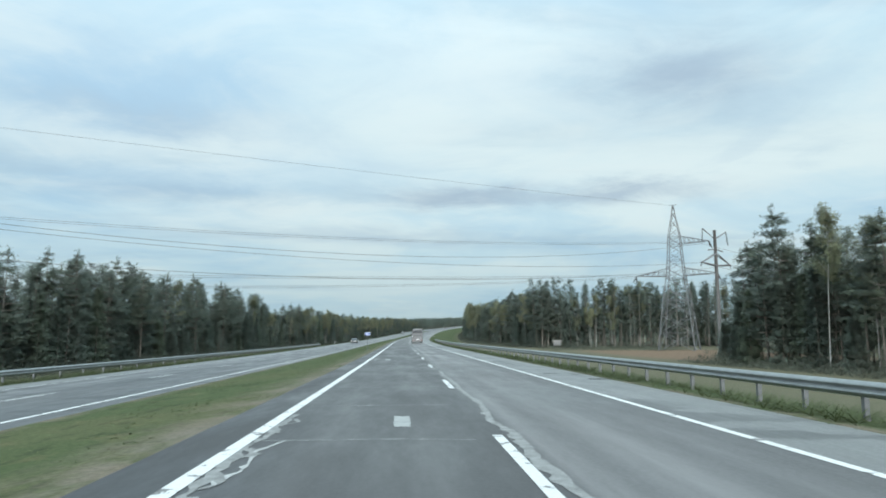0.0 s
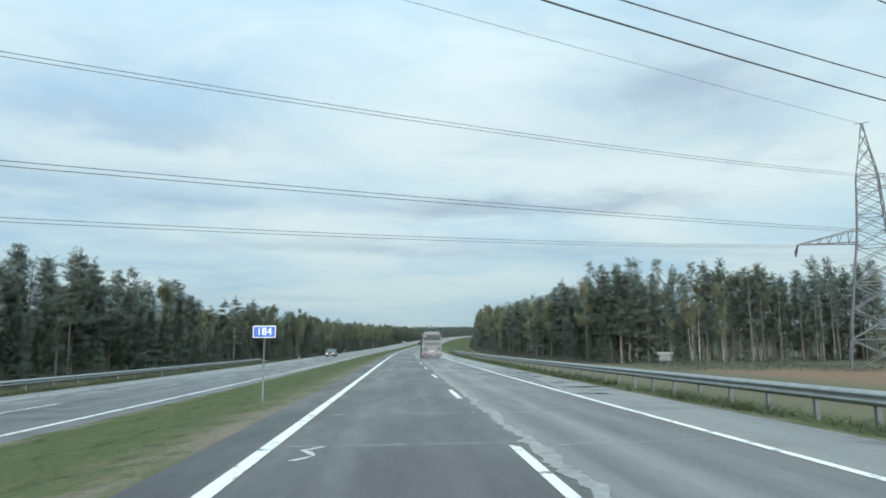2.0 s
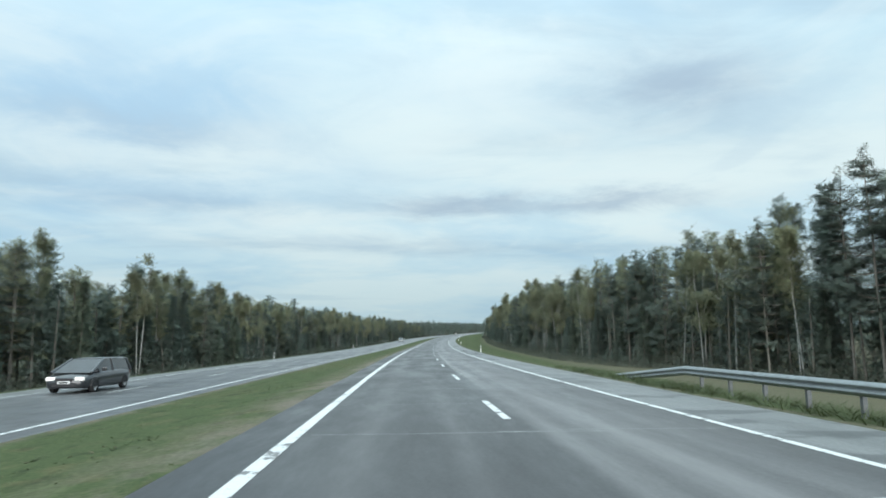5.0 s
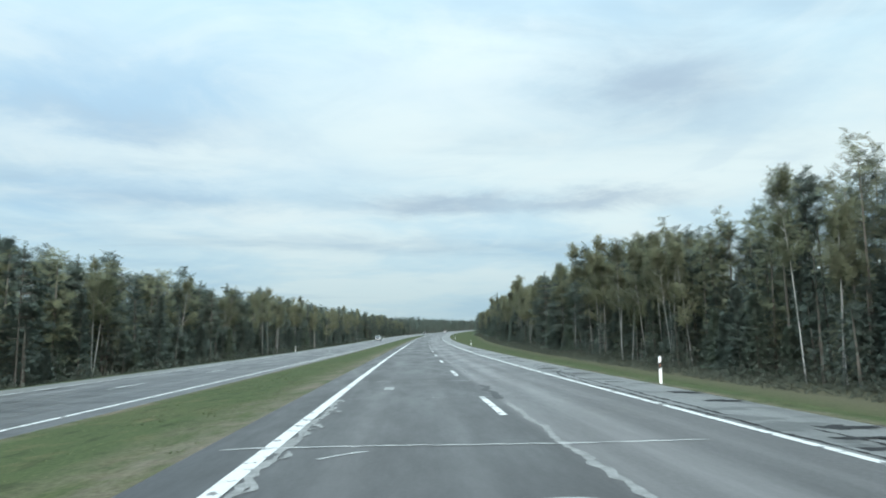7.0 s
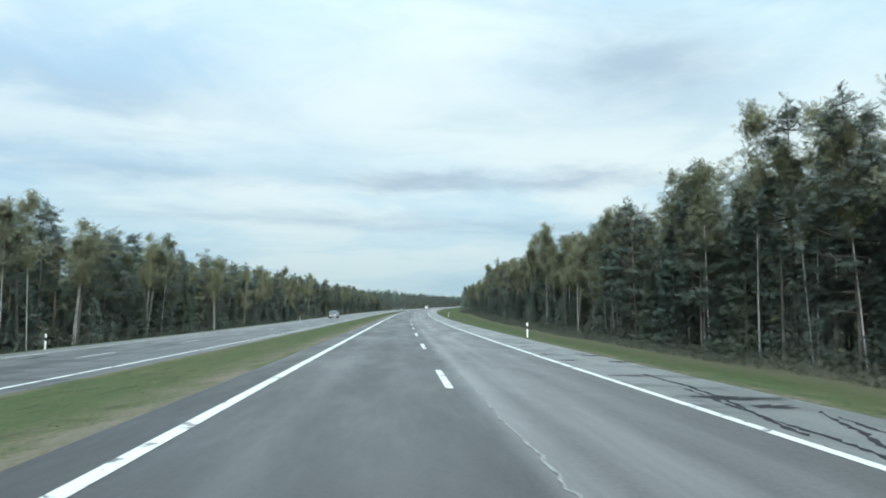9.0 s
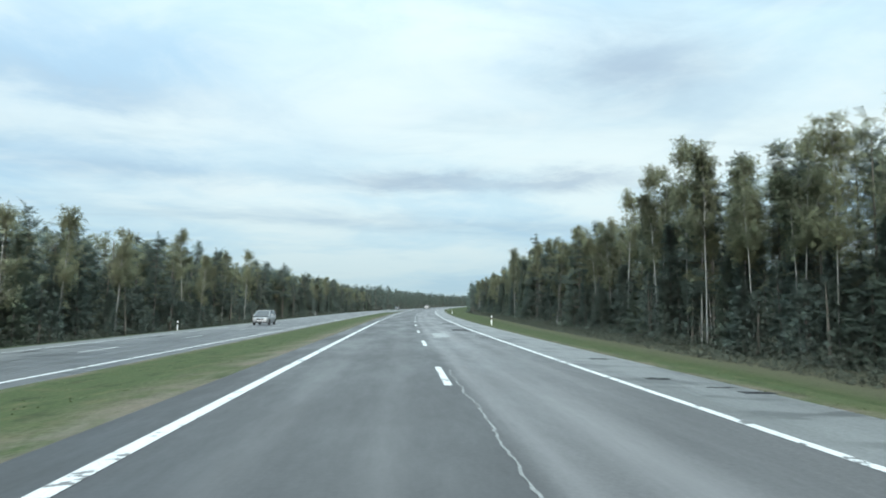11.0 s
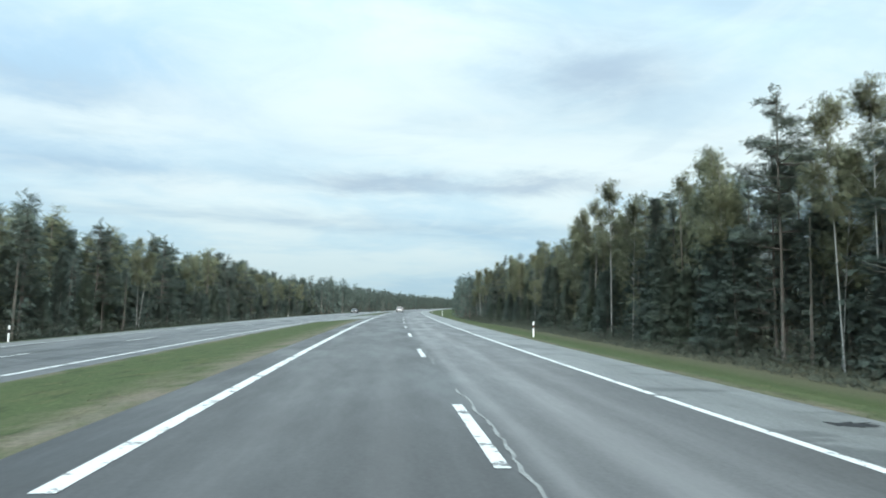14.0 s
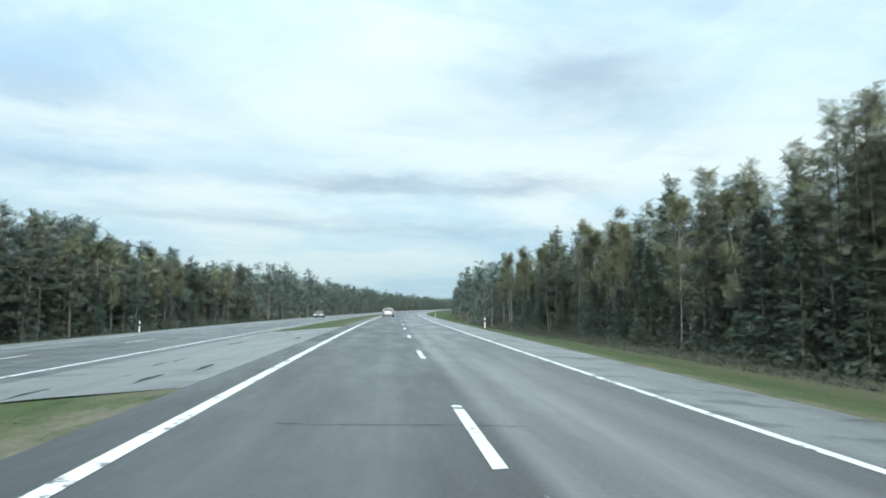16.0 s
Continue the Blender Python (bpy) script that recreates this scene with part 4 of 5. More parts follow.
M_LAMP_RED = simple("red_lamp_lens", (0.11, 0.012, 0.012), 0.3, 0, 0.6, 0.1)
M_LAMP_CLEAR = simple("clear_lamp_lens", (0.40, 0.42, 0.42), 0.12, 0.1, 0.7, 0.08)


def glass_material(name, tint, rough=0.05):
    m, nt, ln, b = material(name, rough, 0, 0.5)
    grime = noise_tex(nt, ln, coords(nt), 3.0, 5)
    ln.new(ramp(nt, ln, grime, [(0.3, tint), (0.75, tuple(min(c * 2.2 + 0.01, 1) for c in tint))]), b.inputs["Base Color"])
    b.inputs["Coat Weight"].default_value = 0.4
    return m


M_GLASS = glass_material("tinted_glass", (0.018, 0.021, 0.024))
M_GLASS.node_tree.nodes["Principled BSDF"].inputs["Coat Weight"].default_value = 0.0
M_GLASS_DUSTY = glass_material("dusty_tinted_glass", (0.03, 0.034, 0.038), 0.5)
for key_, value_ in (("Coat Weight", 0.0), ("Specular IOR Level", 0.25)):
    M_GLASS_DUSTY.node_tree.nodes["Principled BSDF"].inputs[key_].default_value = value_


def wheel(parent, x, y, r, w, name="wheel"):
    """A wheel on its side axis: tyre with a rounded shoulder, dished rim with holes' studs."""
    e = new(name)
    e.parent = parent
    e.matrix_basis = Matrix.Translation((x, y, r))
    side = 1 if x > 0 else -1
    bm = bmesh.new()
    prof = [(-w / 2, r * 0.62), (-w / 2, r * 0.9), (-w * 0.4, r * 0.985), (0, r), (w * 0.4, r * 0.985), (w / 2, r * 0.9), (w / 2, r * 0.62)]
    rings = []
    for k in range(24):
        a = k * math.tau / 24
        rings.append([bm.verts.new((px, math.cos(a) * pr, math.sin(a) * pr)) for px, pr in prof])
    for k in range(24):
        u, v = rings[k], rings[(k + 1) % 24]
        for j in range(len(prof) - 1):
            bm.faces.new((u[j], v[j], v[j + 1], u[j + 1]))
    part("tyre", bm, M_RUBBER, e, smooth=True)
    bm = bmesh.new()
    prof = [(w * 0.42, r * 0.64), (w * 0.36, r * 0.58), (w * 0.12, r * 0.5), (w * 0.16, r * 0.25), (w * 0.36, r * 0.2), (w * 0.36, 0.001)]
    rings = []
    for k in range(20):
        a = k * math.tau / 20
        rings.append([bm.verts.new((px * side, math.cos(a) * pr, math.sin(a) * pr)) for px, pr in prof])
    for k in range(20):
        u, v = rings[k], rings[(k + 1) % 20]
        for j in range(len(prof) - 1):
            bm.faces.new((u[j], u[j + 1], v[j + 1], v[j]))
    part("rim", bm, M_RIM, e, "dirty grey rim", smooth=True)
    return e


def bus(m):
    e = thing("coach_bus", m, "silver grey single-deck coach with dark windows, spray-dirty, in the outer lane", "bus")
    L, W = 12.0, 1.25
    # shell: rounded section drawn out along the length, drawn in at both ends
    bm = bmesh.new()
    sect = [(-1.0, 0.50), (-1.0, 1.0), (-0.995, 1.9), (-0.955, 2.9), (-0.93, 3.08), (-0.86, 3.22), (-0.72, 3.30), (-0.4, 3.345), (0, 3.36)]
    sect = sect + [(-x, z) for x, z in sect[-2::-1]]
    rings = []
    for y, sx, dz in ((0.0, 0.955, 0.10), (0.03, 0.98, 0.05), (0.12, 1.0, 0.0), (3.0, 1.0, 0), (6.0, 1.0, 0), (9.0, 1.0, 0), (11.5, 1.0, 0), (11.85, 0.96, 0.08), (12.0, 0.88, 0.2)):
        rings.append([bm.verts.new((x * W * sx, y, z - (dz if z > 2.8 else 0))) for x, z in sect])
    for u, v in zip(rings, rings[1:]):
        for k in range(len(sect)):
            bm.faces.new((u[k], u[(k + 1) % len(sect)], v[(k + 1) % len(sect)], v[k]))
    bm.faces.new(rings[0][::-1])
    bm.faces.new(rings[-1])
    bmesh.ops.recalc_face_normals(bm, faces=bm.faces[:])
    body = part("body", bm, M_SILVER, e)
    # roof fairing
    bm = bevelled(-1.04, 1.04, 0.06, 11.0, 3.15, 3.47, 0.13, 4)
    part("roof_fairing", bm, M_SILVER, e, "raised roof fairing")
    # rear face
    part("rear_window", bevelled(-1.04, 1.04, -0.012, 0.03, 2.38, 3.04, 0.012, 2), M_GLASS_DUSTY, e, "wide dusty rear window")
    bm = bmesh.new()
    for x0, x1, z0, z1 in ((-1.08, 1.08, 3.04, 3.07), (-1.08, 1.08, 2.34, 2.38), (-1.08, -1.04, 2.38, 3.04), (1.04, 1.08, 2.38, 3.04)):
        box(bm, x0, x1, -0.018, 0.02, z0, z1)
    part("window_seal", bm, M_DARKTRIM, e)
    grille = part("engine_grille", bevelled(-1.0, 1.03, -0.008, 0.02, 1.76, 2.05, 0.006, 1), M_DARKTRIM, e, "dark engine air grille")
    for k in range(6):
        part("slat", bevelled(-0.98, 1.01, -0.018, -0.004, 1.785 + k * 0.045, 1.805 + k * 0.045, 0.003, 1), M_SILVER_D, grille)
    part("seam_strip", bevelled(-1.2, 1.2, -0.01, 0.02, 1.565, 1.585, 0.003, 1), M_DARKTRIM, e, "dark panel seam")
    part("seam_strip", bevelled(-1.2, 1.2, -0.012, 0.02, 0.535, 0.56, 0.003, 1), M_DARKTRIM, e, "dark panel seam")
    for x in (-0.80, 0.87):
        v = part("hatch_vent", bevelled(x - 0.235, x + 0.235, -0.01, 0.02, 1.07, 1.41, 0.01, 1), M_DARKTRIM, e, "dark square engine vent")
        for k in range(7):
            part("slat", bevelled(x - 0.215, x + 0.215, -0.02, -0.006, 1.095 + k * 0.043, 1.11 + k * 0.043, 0.003, 1), M_SILVER_D, v)
    for side in (-1, 1):
        lamp = part("tail_lamp", bevelled(side * 0.95 - 0.25, side * 0.95 + 0.25, -0.022, 0.02, 0.62, 0.79, 0.012, 2), M_LAMP_RED, e, "red tail lamp")
        part("indicator", bevelled(side * 0.95 - 0.06, side * 0.95 + 0.06, -0.028, -0.018, 0.64, 0.77, 0.005, 1), M_LAMP_AMBER, lamp, "amber lens")
        part("reverse_lamp", bevelled(side * 0.95 + 0.09, side * 0.95 + 0.15, -0.028, -0.018, 0.64, 0.77, 0.005, 1), M_LAMP_CLEAR, lamp, "clear lens")
        part("marker_lamp", bevelled(side * 1.02 - 0.07, side * 1.02 + 0.07, -0.03, 0.04, 3.15, 3.21, 0.012, 1), M_DARKTRIM, e, "small marker lamp")
        part("handle", bevelled(side * 0.43 - 0.06, side * 0.43 + 0.06, -0.018, 0.01, 0.86, 0.92, 0.01, 1), M_DARKTRIM, e, "dark hatch catch")
    part("rear_bumper", bevelled(-1.22, 1.22, -0.05, 0.25, 0.36, 0.535, 0.04, 2), M_DARKTRIM, e, "dark dirty rear bumper")
    plate = part("number_plate", bevelled(-0.26, 0.26, -0.022, 0.01, 0.87, 0.985, 0.004, 1), M_WHITE, e, "white number plate")
    for k in range(6):
        part("text_bar", bevelled(-0.2 + k * 0.07, -0.155 + k * 0.07, -0.026, -0.02, 0.895, 0.96, 0.001, 1), M_BLACK, plate)
    st = part("sticker", bevelled(-1.18, -1.0, -0.012, 0.01, 1.46, 1.56, 0.002, 1), M_WHITE, e, "small white sticker")
    lettering("20", 0.09, M_BLACK, st, Matrix.Translation((-1.09, -0.014, 1.51)) @ pose(0, 0, 0, 90), "numerals")
    st = part("sticker", bevelled(-0.93, -0.76, -0.02, 0.0, 2.86, 2.97, 0.002, 1), M_WHITE, e, "small white country sticker")
    lettering("BY", 0.09, M_BLACK, st, Matrix.Translation((-0.845, -0.022, 2.915)) @ pose(0, 0, 0, 90), "letters")
    # sides
    for side in (-1, 1):
        for k in range(7):
            y0 = 0.35 + k * 1.56
            bm = bmesh.new()
            pts = [(1.252, y0, 1.98), (1.252, y0 + 1.49, 1.98), (1.205, y0 + 1.49, 2.93), (1.205, y0, 2.93)]
            a = [bm.verts.new((side * x, y, z)) for x, y, z in pts]
            b = [bm.verts.new((side * (x - 0.03), y, z)) for x, y, z in pts]
            bm.faces.new(a)
            bm.faces.new(b[::-1])
            for i in range(4):
                bm.faces.new((a[i], b[i], b[(i + 1) % 4], a[(i + 1) % 4]))
            bmesh.ops.recalc_face_normals(bm, faces=bm.faces[:])
            part("side_window", bm, M_GLASS, e, "dark tinted side window")
        part("waist_rail", bevelled(side * 1.255 - 0.012, side * 1.255 + 0.012, 0.1, 11.6, 1.9, 1.95, 0.006, 1), M_DARKTRIM, e, "dark waist moulding")
        part("side_panel", bevelled(side * 1.25 - 0.01, side * 1.25 + 0.008, 0.12, 11.4, 1.08, 1.88, 0.004, 1), M_SILVER_D, e, "darker glossy side panel")
        part("skirt_moulding", bevelled(side * 1.258 - 0.014, side * 1.258 + 0.01, 0.1, 11.6, 1.0, 1.06, 0.006, 1), M_DARKTRIM, e, "dark skirt moulding")
        for k in range(4):
            part("side_stripe", bevelled(side * 1.262 - 0.004, side * 1.262 + 0.002, 7.2, 10.6, 1.2 + k * 0.13, 1.25 + k * 0.13, 0.001, 1), M_STRIPE, e, "pale livery stripe")
        for y in (3.3, 9.6):
            # no hollow is cut: a flat black half disc paints the shade of the arch
            bm = bmesh.new()
            ring_o = []
            n = 16
            for i in range(n + 1):
                a = math.pi * i / n
                ring_o.append((y + math.cos(a) * 0.66, 0.5 + math.sin(a) * 0.62))
            f1 = [bm.verts.new((side * 1.256, yy, zz)) for yy, zz in ring_o]
            f2 = [bm.verts.new((side * 1.1, yy, zz)) for yy, zz in ring_o]
            bm.faces.new(f1)
            for i in range(n):
                bm.faces.new((f1[i], f1[i + 1], f2[i + 1], f2[i]))
            bmesh.ops.recalc_face_normals(bm, faces=bm.faces[:])
            part("wheel_arch_shade", bm, M_BLACK, e, "flat black half disc for the shade inside the wheel arch")
            wheel(e, side * 1.13, y, 0.5, 0.3)
        part("mud_flap", bevelled(side * 1.0 - 0.26, side * 1.0 + 0.26, 2.5, 2.53, 0.12, 0.6, 0.006, 1), M_RUBBER, e, "black mud flap")
        bm = bmesh.new()
        tube(bm, [(side * 1.1, 11.9, 2.5), (side * 1.36, 12.05, 2.45), (side * 1.4, 12.05, 2.25)], 0.025, 6)
        arm = part("mirror_arm", bm, M_BLACK, e)
        part("mirror", bevelled(side * 1.4 - 0.12, side * 1.4 + 0.12, 11.98, 12.1, 1.7, 2.25, 0.04, 2), M_BLACK, arm, "tall black wing mirror")
    part("underbody", bevelled(-1.1, 1.1, 0.3, 11.6, 0.3, 0.5, 0.03, 1), M_BLACK, e, "dark underbody")
    part("windscreen", bevelled(-1.02, 1.02, 11.95, 12.02, 1.5, 2.9, 0.03, 2), M_GLASS, e, "large windscreen")
    return e


bus(road_pose(157.0, 5.66, 0.0, 0, True) @ Matrix.Diagonal((1, 1, 0.97, 1)))


# water thrown up behind the wheels of the coach
def spray(m, n, seed):
    rng = random.Random(seed)
    vs, fs = [], []
    for _ in range(n):
        back = rng.random() ** 1.6 * 7.0
        x = rng.choice((-0.95, 0.0, 0.95, 1.3)) + rng.gauss(0, 0.35 + 0.12 * back)
        z = abs(rng.gauss(0, 0.18 + 0.14 * min(back, 3.0)))
        c = Vector((x, 1.6 - back, 0.02 + z))
        k = len(vs)
        for _p in range(3):
            vs.append(c + Vector((rng.gauss(0, 0.0048), rng.gauss(0, 0.0048), rng.gauss(0, 0.0048))))
        fs.append((k, k + 1, k + 2))
    me = bpy.data.meshes.new("spray")
    me.from_pydata(vs, [], fs)
    me.materials.append(M_SPRAY)
    ob = part("spray", me)
    ob.matrix_basis = m
    tagged(ob, "fine white water spray behind the wheels of the coach", "water spray", kind="stuff")


M_SPRAY = simple("water_droplets", (0.6, 0.62, 0.63), 0.6, 0, 0.5, 0.05)
spray(road_pose(157.0, 5.66, 0.0, 0, True), 42000, 3)


# ---------------------------------------------------------------- cars
def car(m, paint, label, length, width, roof, tall, lit=True):
    """A car that faces its own +y. tall: estate or people carrier with an upright tail."""
    e = thing("car", m, label, "car")
    L, W = length, width / 2
    belt = roof * 0.63
    # lower body, lofted along the length: y, half width, bottom, shoulder
    stations = [(0.0, 0.80, 0.42, belt * 0.84), (0.06, 0.90, 0.30, belt * 0.97), (0.4, 0.98, 0.24, belt), (1.2, 1.0, 0.22, belt), (L * 0.5, 1.0, 0.22, belt * 0.985), (L * 0.66, 1.0, 0.22, belt * 0.965),
                (L * 0.80, 0.985, 0.22, belt * 0.90), (L - 0.45, 0.95, 0.22, belt * 0.82), (L - 0.12, 0.86, 0.24, belt * 0.70), (L, 0.72, 0.32, belt * 0.58)]
    bm = bmesh.new()
    rings = []
    for y, k, z0, z1 in stations:
        w = W * k
        rings.append([bm.verts.new(p) for p in ((-w * 0.9, y, z0), (-w * 0.985, y, z0 + 0.12), (-w, y, (z0 + z1) / 2), (-w * 0.975, y, z1 - 0.1), (-w * 0.9, y, z1),
                                                (0, y, z1 + 0.035), (w * 0.9, y, z1), (w * 0.975, y, z1 - 0.1), (w, y, (z0 + z1) / 2), (w * 0.985, y, z0 + 0.12), (w * 0.9, y, z0))])
    for u, v in zip(rings, rings[1:]):
        n = len(u)
        for k in range(n):
            bm.faces.new((u[k], u[(k + 1) % n], v[(k + 1) % n], v[k]))
    bm.faces.new(rings[0][::-1])
    bm.faces.new(rings[-1])
    bmesh.ops.recalc_face_normals(bm, faces=bm.faces[:])
    part("body", bm, paint, e, smooth=True)
    # cabin: glass house under a painted roof
    yb, yr0, yr1, yw = (0.12, 0.35, L * 0.55, L * 0.84) if tall else (0.5, 1.15, L * 0.52, L * 0.70)
    wt = W * 0.74

    def shell(z0, z1, grow):
        f = lambda z: (z - belt) / (roof - belt)
        q = []
        for z in (z0, z1):
            g = f(z)
            w = W * 0.9 + (wt - W * 0.9) * g + grow
            a, b = yb + (yr0 - yb) * g - grow, yw + (yr1 - yw) * g + grow
            q.append([(-w, a, z), (w, a, z), (w, b, z), (-w, b, z)])
        return q

    lo, hi = shell(belt - 0.06, roof - 0.06, 0.0)
    for name, i in (("rear_window", 0), ("side_glass", 1), ("windscreen", 2), ("side_glass", 3)):
        bm = bmesh.new()
        j = (i + 1) % 4
        quad = [Vector(lo[i]), Vector(lo[j]), Vector(hi[j]), Vector(hi[i])]
        nrm = (quad[1] - quad[0]).cross(quad[3] - quad[0]).normalized()
        a = [bm.verts.new(p) for p in quad]
        b = [bm.verts.new(p - nrm * 0.02) for p in quad]
        bm.faces.new(a)
        bm.faces.new(b[::-1])
        for k in range(4):
            bm.faces.new((a[k], b[k], b[(k + 1) % 4], a[(k + 1) % 4]))
        bmesh.ops.recalc_face_normals(bm, faces=bm.faces[:])
        part(name, bm, M_GLASS, e, "dark glass")
    bm = bmesh.new()
    lo, hi = shell(roof - 0.07, roof, 0.012)
    a, b = [bm.verts.new(p) for p in lo], [bm.verts.new((x * 0.9, y + (0.06 if k < 2 else -0.1), z)) for k, (x, y, z) in enumerate(hi)]
    for k in range(4):
        bm.faces.new((a[k], a[(k + 1) % 4], b[(k + 1) % 4], b[k]))
    bm.faces.new(b)
    bm.faces.new(a[::-1])
    bmesh.ops.bevel(bm, geom=bm.edges[:], offset=0.03, segments=2, affect="EDGES")
    part("roof", bm, paint, e, smooth=True)
    lo, hi = shell(belt - 0.06, roof - 0.05, 0.008)
    for k in range(4):
        bm = bmesh.new()
        tube(bm, [lo[k], hi[k]], [0.06, 0.05], 6)
        part("pillar", bm, paint, e)
    for side in (-1, 1):
        bm = bmesh.new()
        tube(bm, [(side * W * 0.9, L * 0.42, belt - 0.05), (side * wt, L * 0.42, roof - 0.05)], 0.05, 6)
        part("pillar", bm, M_BLACK, e)
        part("wing_mirror", bevelled(side * (W + 0.08) - 0.1, side * (W + 0.08) + 0.1, L * 0.66, L * 0.66 + 0.14, belt - 0.02, belt + 0.14, 0.03, 2), paint, e)
        part("headlamp", bevelled(side * W * 0.66 - 0.19, side * W * 0.66 + 0.19, L - 0.22, L - 0.03, belt * 0.60, belt * 0.60 + 0.15, 0.04, 2), M_HEADLAMP if lit else M_LAMP_CLEAR, e, "clear headlamp")
        part("tail_lamp", bevelled(side * W * 0.78 - 0.1, side * W * 0.78 + 0.1, -0.01, 0.12, belt * 0.7, belt * 0.98, 0.02, 1), M_LAMP_RED, e, "red tail lamp")
        for y in (0.85, L - 0.9):
            # the shaded hollow over the wheel is a black half disc on the flank
            bm = bmesh.new()
            ring = [(y + math.cos(math.pi * i / 12) * 0.37, 0.3 + math.sin(math.pi * i / 12) * 0.37) for i in range(13)]
            f1 = [bm.verts.new((side * (W + 0.006), yy, zz)) for yy, zz in ring]
            f2 = [bm.verts.new((side * (W - 0.1), yy, zz)) for yy, zz in ring]
            bm.faces.new(f1)
            for i in range(12):
                bm.faces.new((f1[i], f1[i + 1], f2[i + 1], f2[i]))
            bmesh.ops.recalc_face_normals(bm, faces=bm.faces[:])
            part("wheel_arch_shade", bm, M_BLACK, e, "flat black half disc for the shade inside the wheel arch")
            wheel(e, side * (W - 0.09), y, 0.32, 0.21)
    part("grille", bevelled(-0.36, 0.36, L - 0.06, L + 0.015, belt * 0.56, belt * 0.56 + 0.15, 0.02, 1), M_BLACK, e, "black radiator grille")
    part("air_intake", bevelled(-0.52, 0.52, L - 0.06, L + 0.01, 0.3, 0.42, 0.02, 1), M_BLACK, e, "black lower intake")
    pl = part("number_plate", bevelled(-0.26, 0.26, L + 0.0, L + 0.03, 0.44, 0.55, 0.004, 1), M_WHITE, e, "white number plate")
    part("text_bar", bevelled(-0.2, 0.2, L + 0.028, L + 0.034, 0.465, 0.525, 0.001, 1), M_BLACK, pl)
    pl = part("number_plate", bevelled(-0.26, 0.26, -0.03, 0.04, belt * 0.66, belt * 0.66 + 0.11, 0.004, 1), M_WHITE, e, "white number plate")
    part("text_bar", bevelled(-0.2, 0.2, -0.034, -0.028, belt * 0.66 + 0.02, belt * 0.66 + 0.09, 0.001, 1), M_BLACK, pl)
    return e


M_HEADLAMP = bpy.data.materials.new("lit_headlamp")
M_HEADLAMP.use_nodes = True
hb_ = M_HEADLAMP.node_tree.nodes["Principled BSDF"]
hb_.inputs["Base Color"].default_value = (0.8, 0.8, 0.78, 1)
hb_.inputs["Emission Color"].default_value = (1.0, 0.96, 0.88, 1)
hb_.inputs["Emission Strength"].default_value = 0.35


def car_paint(name, c):
    m = simple(name, c, 0.3, 0.3, 0.5, 0.08, 1.0)
    m.node_tree.nodes["Principled BSDF"].inputs["Coat Weight"].default_value = 0.6
    return m


M_PAINT_DARK = car_paint("dark_grey_car_paint", (0.035, 0.038, 0.042))
M_PAINT_SILVER = car_paint("silver_car_paint", (0.23, 0.245, 0.25))
M_PAINT_WHITE = car_paint("white_car_paint", (0.42, 0.43, 0.43))
LANE_OUT = -13.0
car(road_pose(210, LANE_OUT, height(LANE_OUT), 180, True), M_PAINT_DARK, "dark grey estate car with lit headlamps on the opposite carriageway", 4.8, 1.85, 1.5, True)
car(road_pose(464.0, LANE_OUT, height(LANE_OUT), 180, True), M_PAINT_SILVER, "silver compact people carrier on the opposite carriageway", 4.45, 1.8, 1.63, True, False)
car(road_pose(702, LANE_OUT, height(LANE_OUT), 180, True), M_PAINT_DARK, "dark saloon car with lit headlamps on the opposite carriageway", 4.6, 1.8, 1.45, False)
car(road_pose(682, 1.35, 0.0, 0, True), M_PAINT_WHITE, "pale estate car far ahead in the inner lane", 4.7, 1.85, 1.6, True, False)


# ---------------------------------------------------------------- trees
M_BARK_PINE = simple("pine_bark", (0.17, 0.155, 0.135), 0.9, 0, 0.2, 0.35, 3.0, 0.2)
M_BARK_BIRCH = simple("birch_bark", (0.37, 0.37, 0.355), 0.8, 0, 0.25, 0.35, 2.0, 0.25)
# leaf colours paler than real foliage: the haze over the woods is put into them
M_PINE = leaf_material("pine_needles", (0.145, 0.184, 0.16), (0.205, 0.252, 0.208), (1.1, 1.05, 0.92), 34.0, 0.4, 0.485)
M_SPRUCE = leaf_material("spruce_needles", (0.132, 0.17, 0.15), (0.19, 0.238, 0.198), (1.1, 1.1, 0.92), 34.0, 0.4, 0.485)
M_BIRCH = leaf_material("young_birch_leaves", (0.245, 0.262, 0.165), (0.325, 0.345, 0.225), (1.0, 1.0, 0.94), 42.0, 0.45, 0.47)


def tuft(vs, fs, rng, c, size, flat=0.6, blades=3):
    """A clump of foliage: a few ragged blades that fan out from a point; one island."""
    k = len(vs)
    vs.append(c)
    for _ in range(blades):
        a, b = rng.uniform(0, math.tau), rng.uniform(-flat, flat)
        d = Vector((math.cos(a) * math.cos(b), math.sin(a) * math.cos(b), math.sin(b)))
        w = Vector((-math.sin(a), math.cos(a), rng.uniform(-0.6, 0.6))) * 0.5
        l = size * rng.uniform(0.7, 1.3)
        i = len(vs)
        vs.append(c + (d + w) * l)
        vs.append(c + (d - w) * l * rng.uniform(0.7, 1.1))
        fs.append((k, i, i + 1))


def outward(p, middle):
    q = p - middle
    flat = Vector((q.x, q.y, 0.0)).normalized() * 0.6
    return (flat + Vector((0, 0, 0.7 + 0.02 * q.z))).normalized()


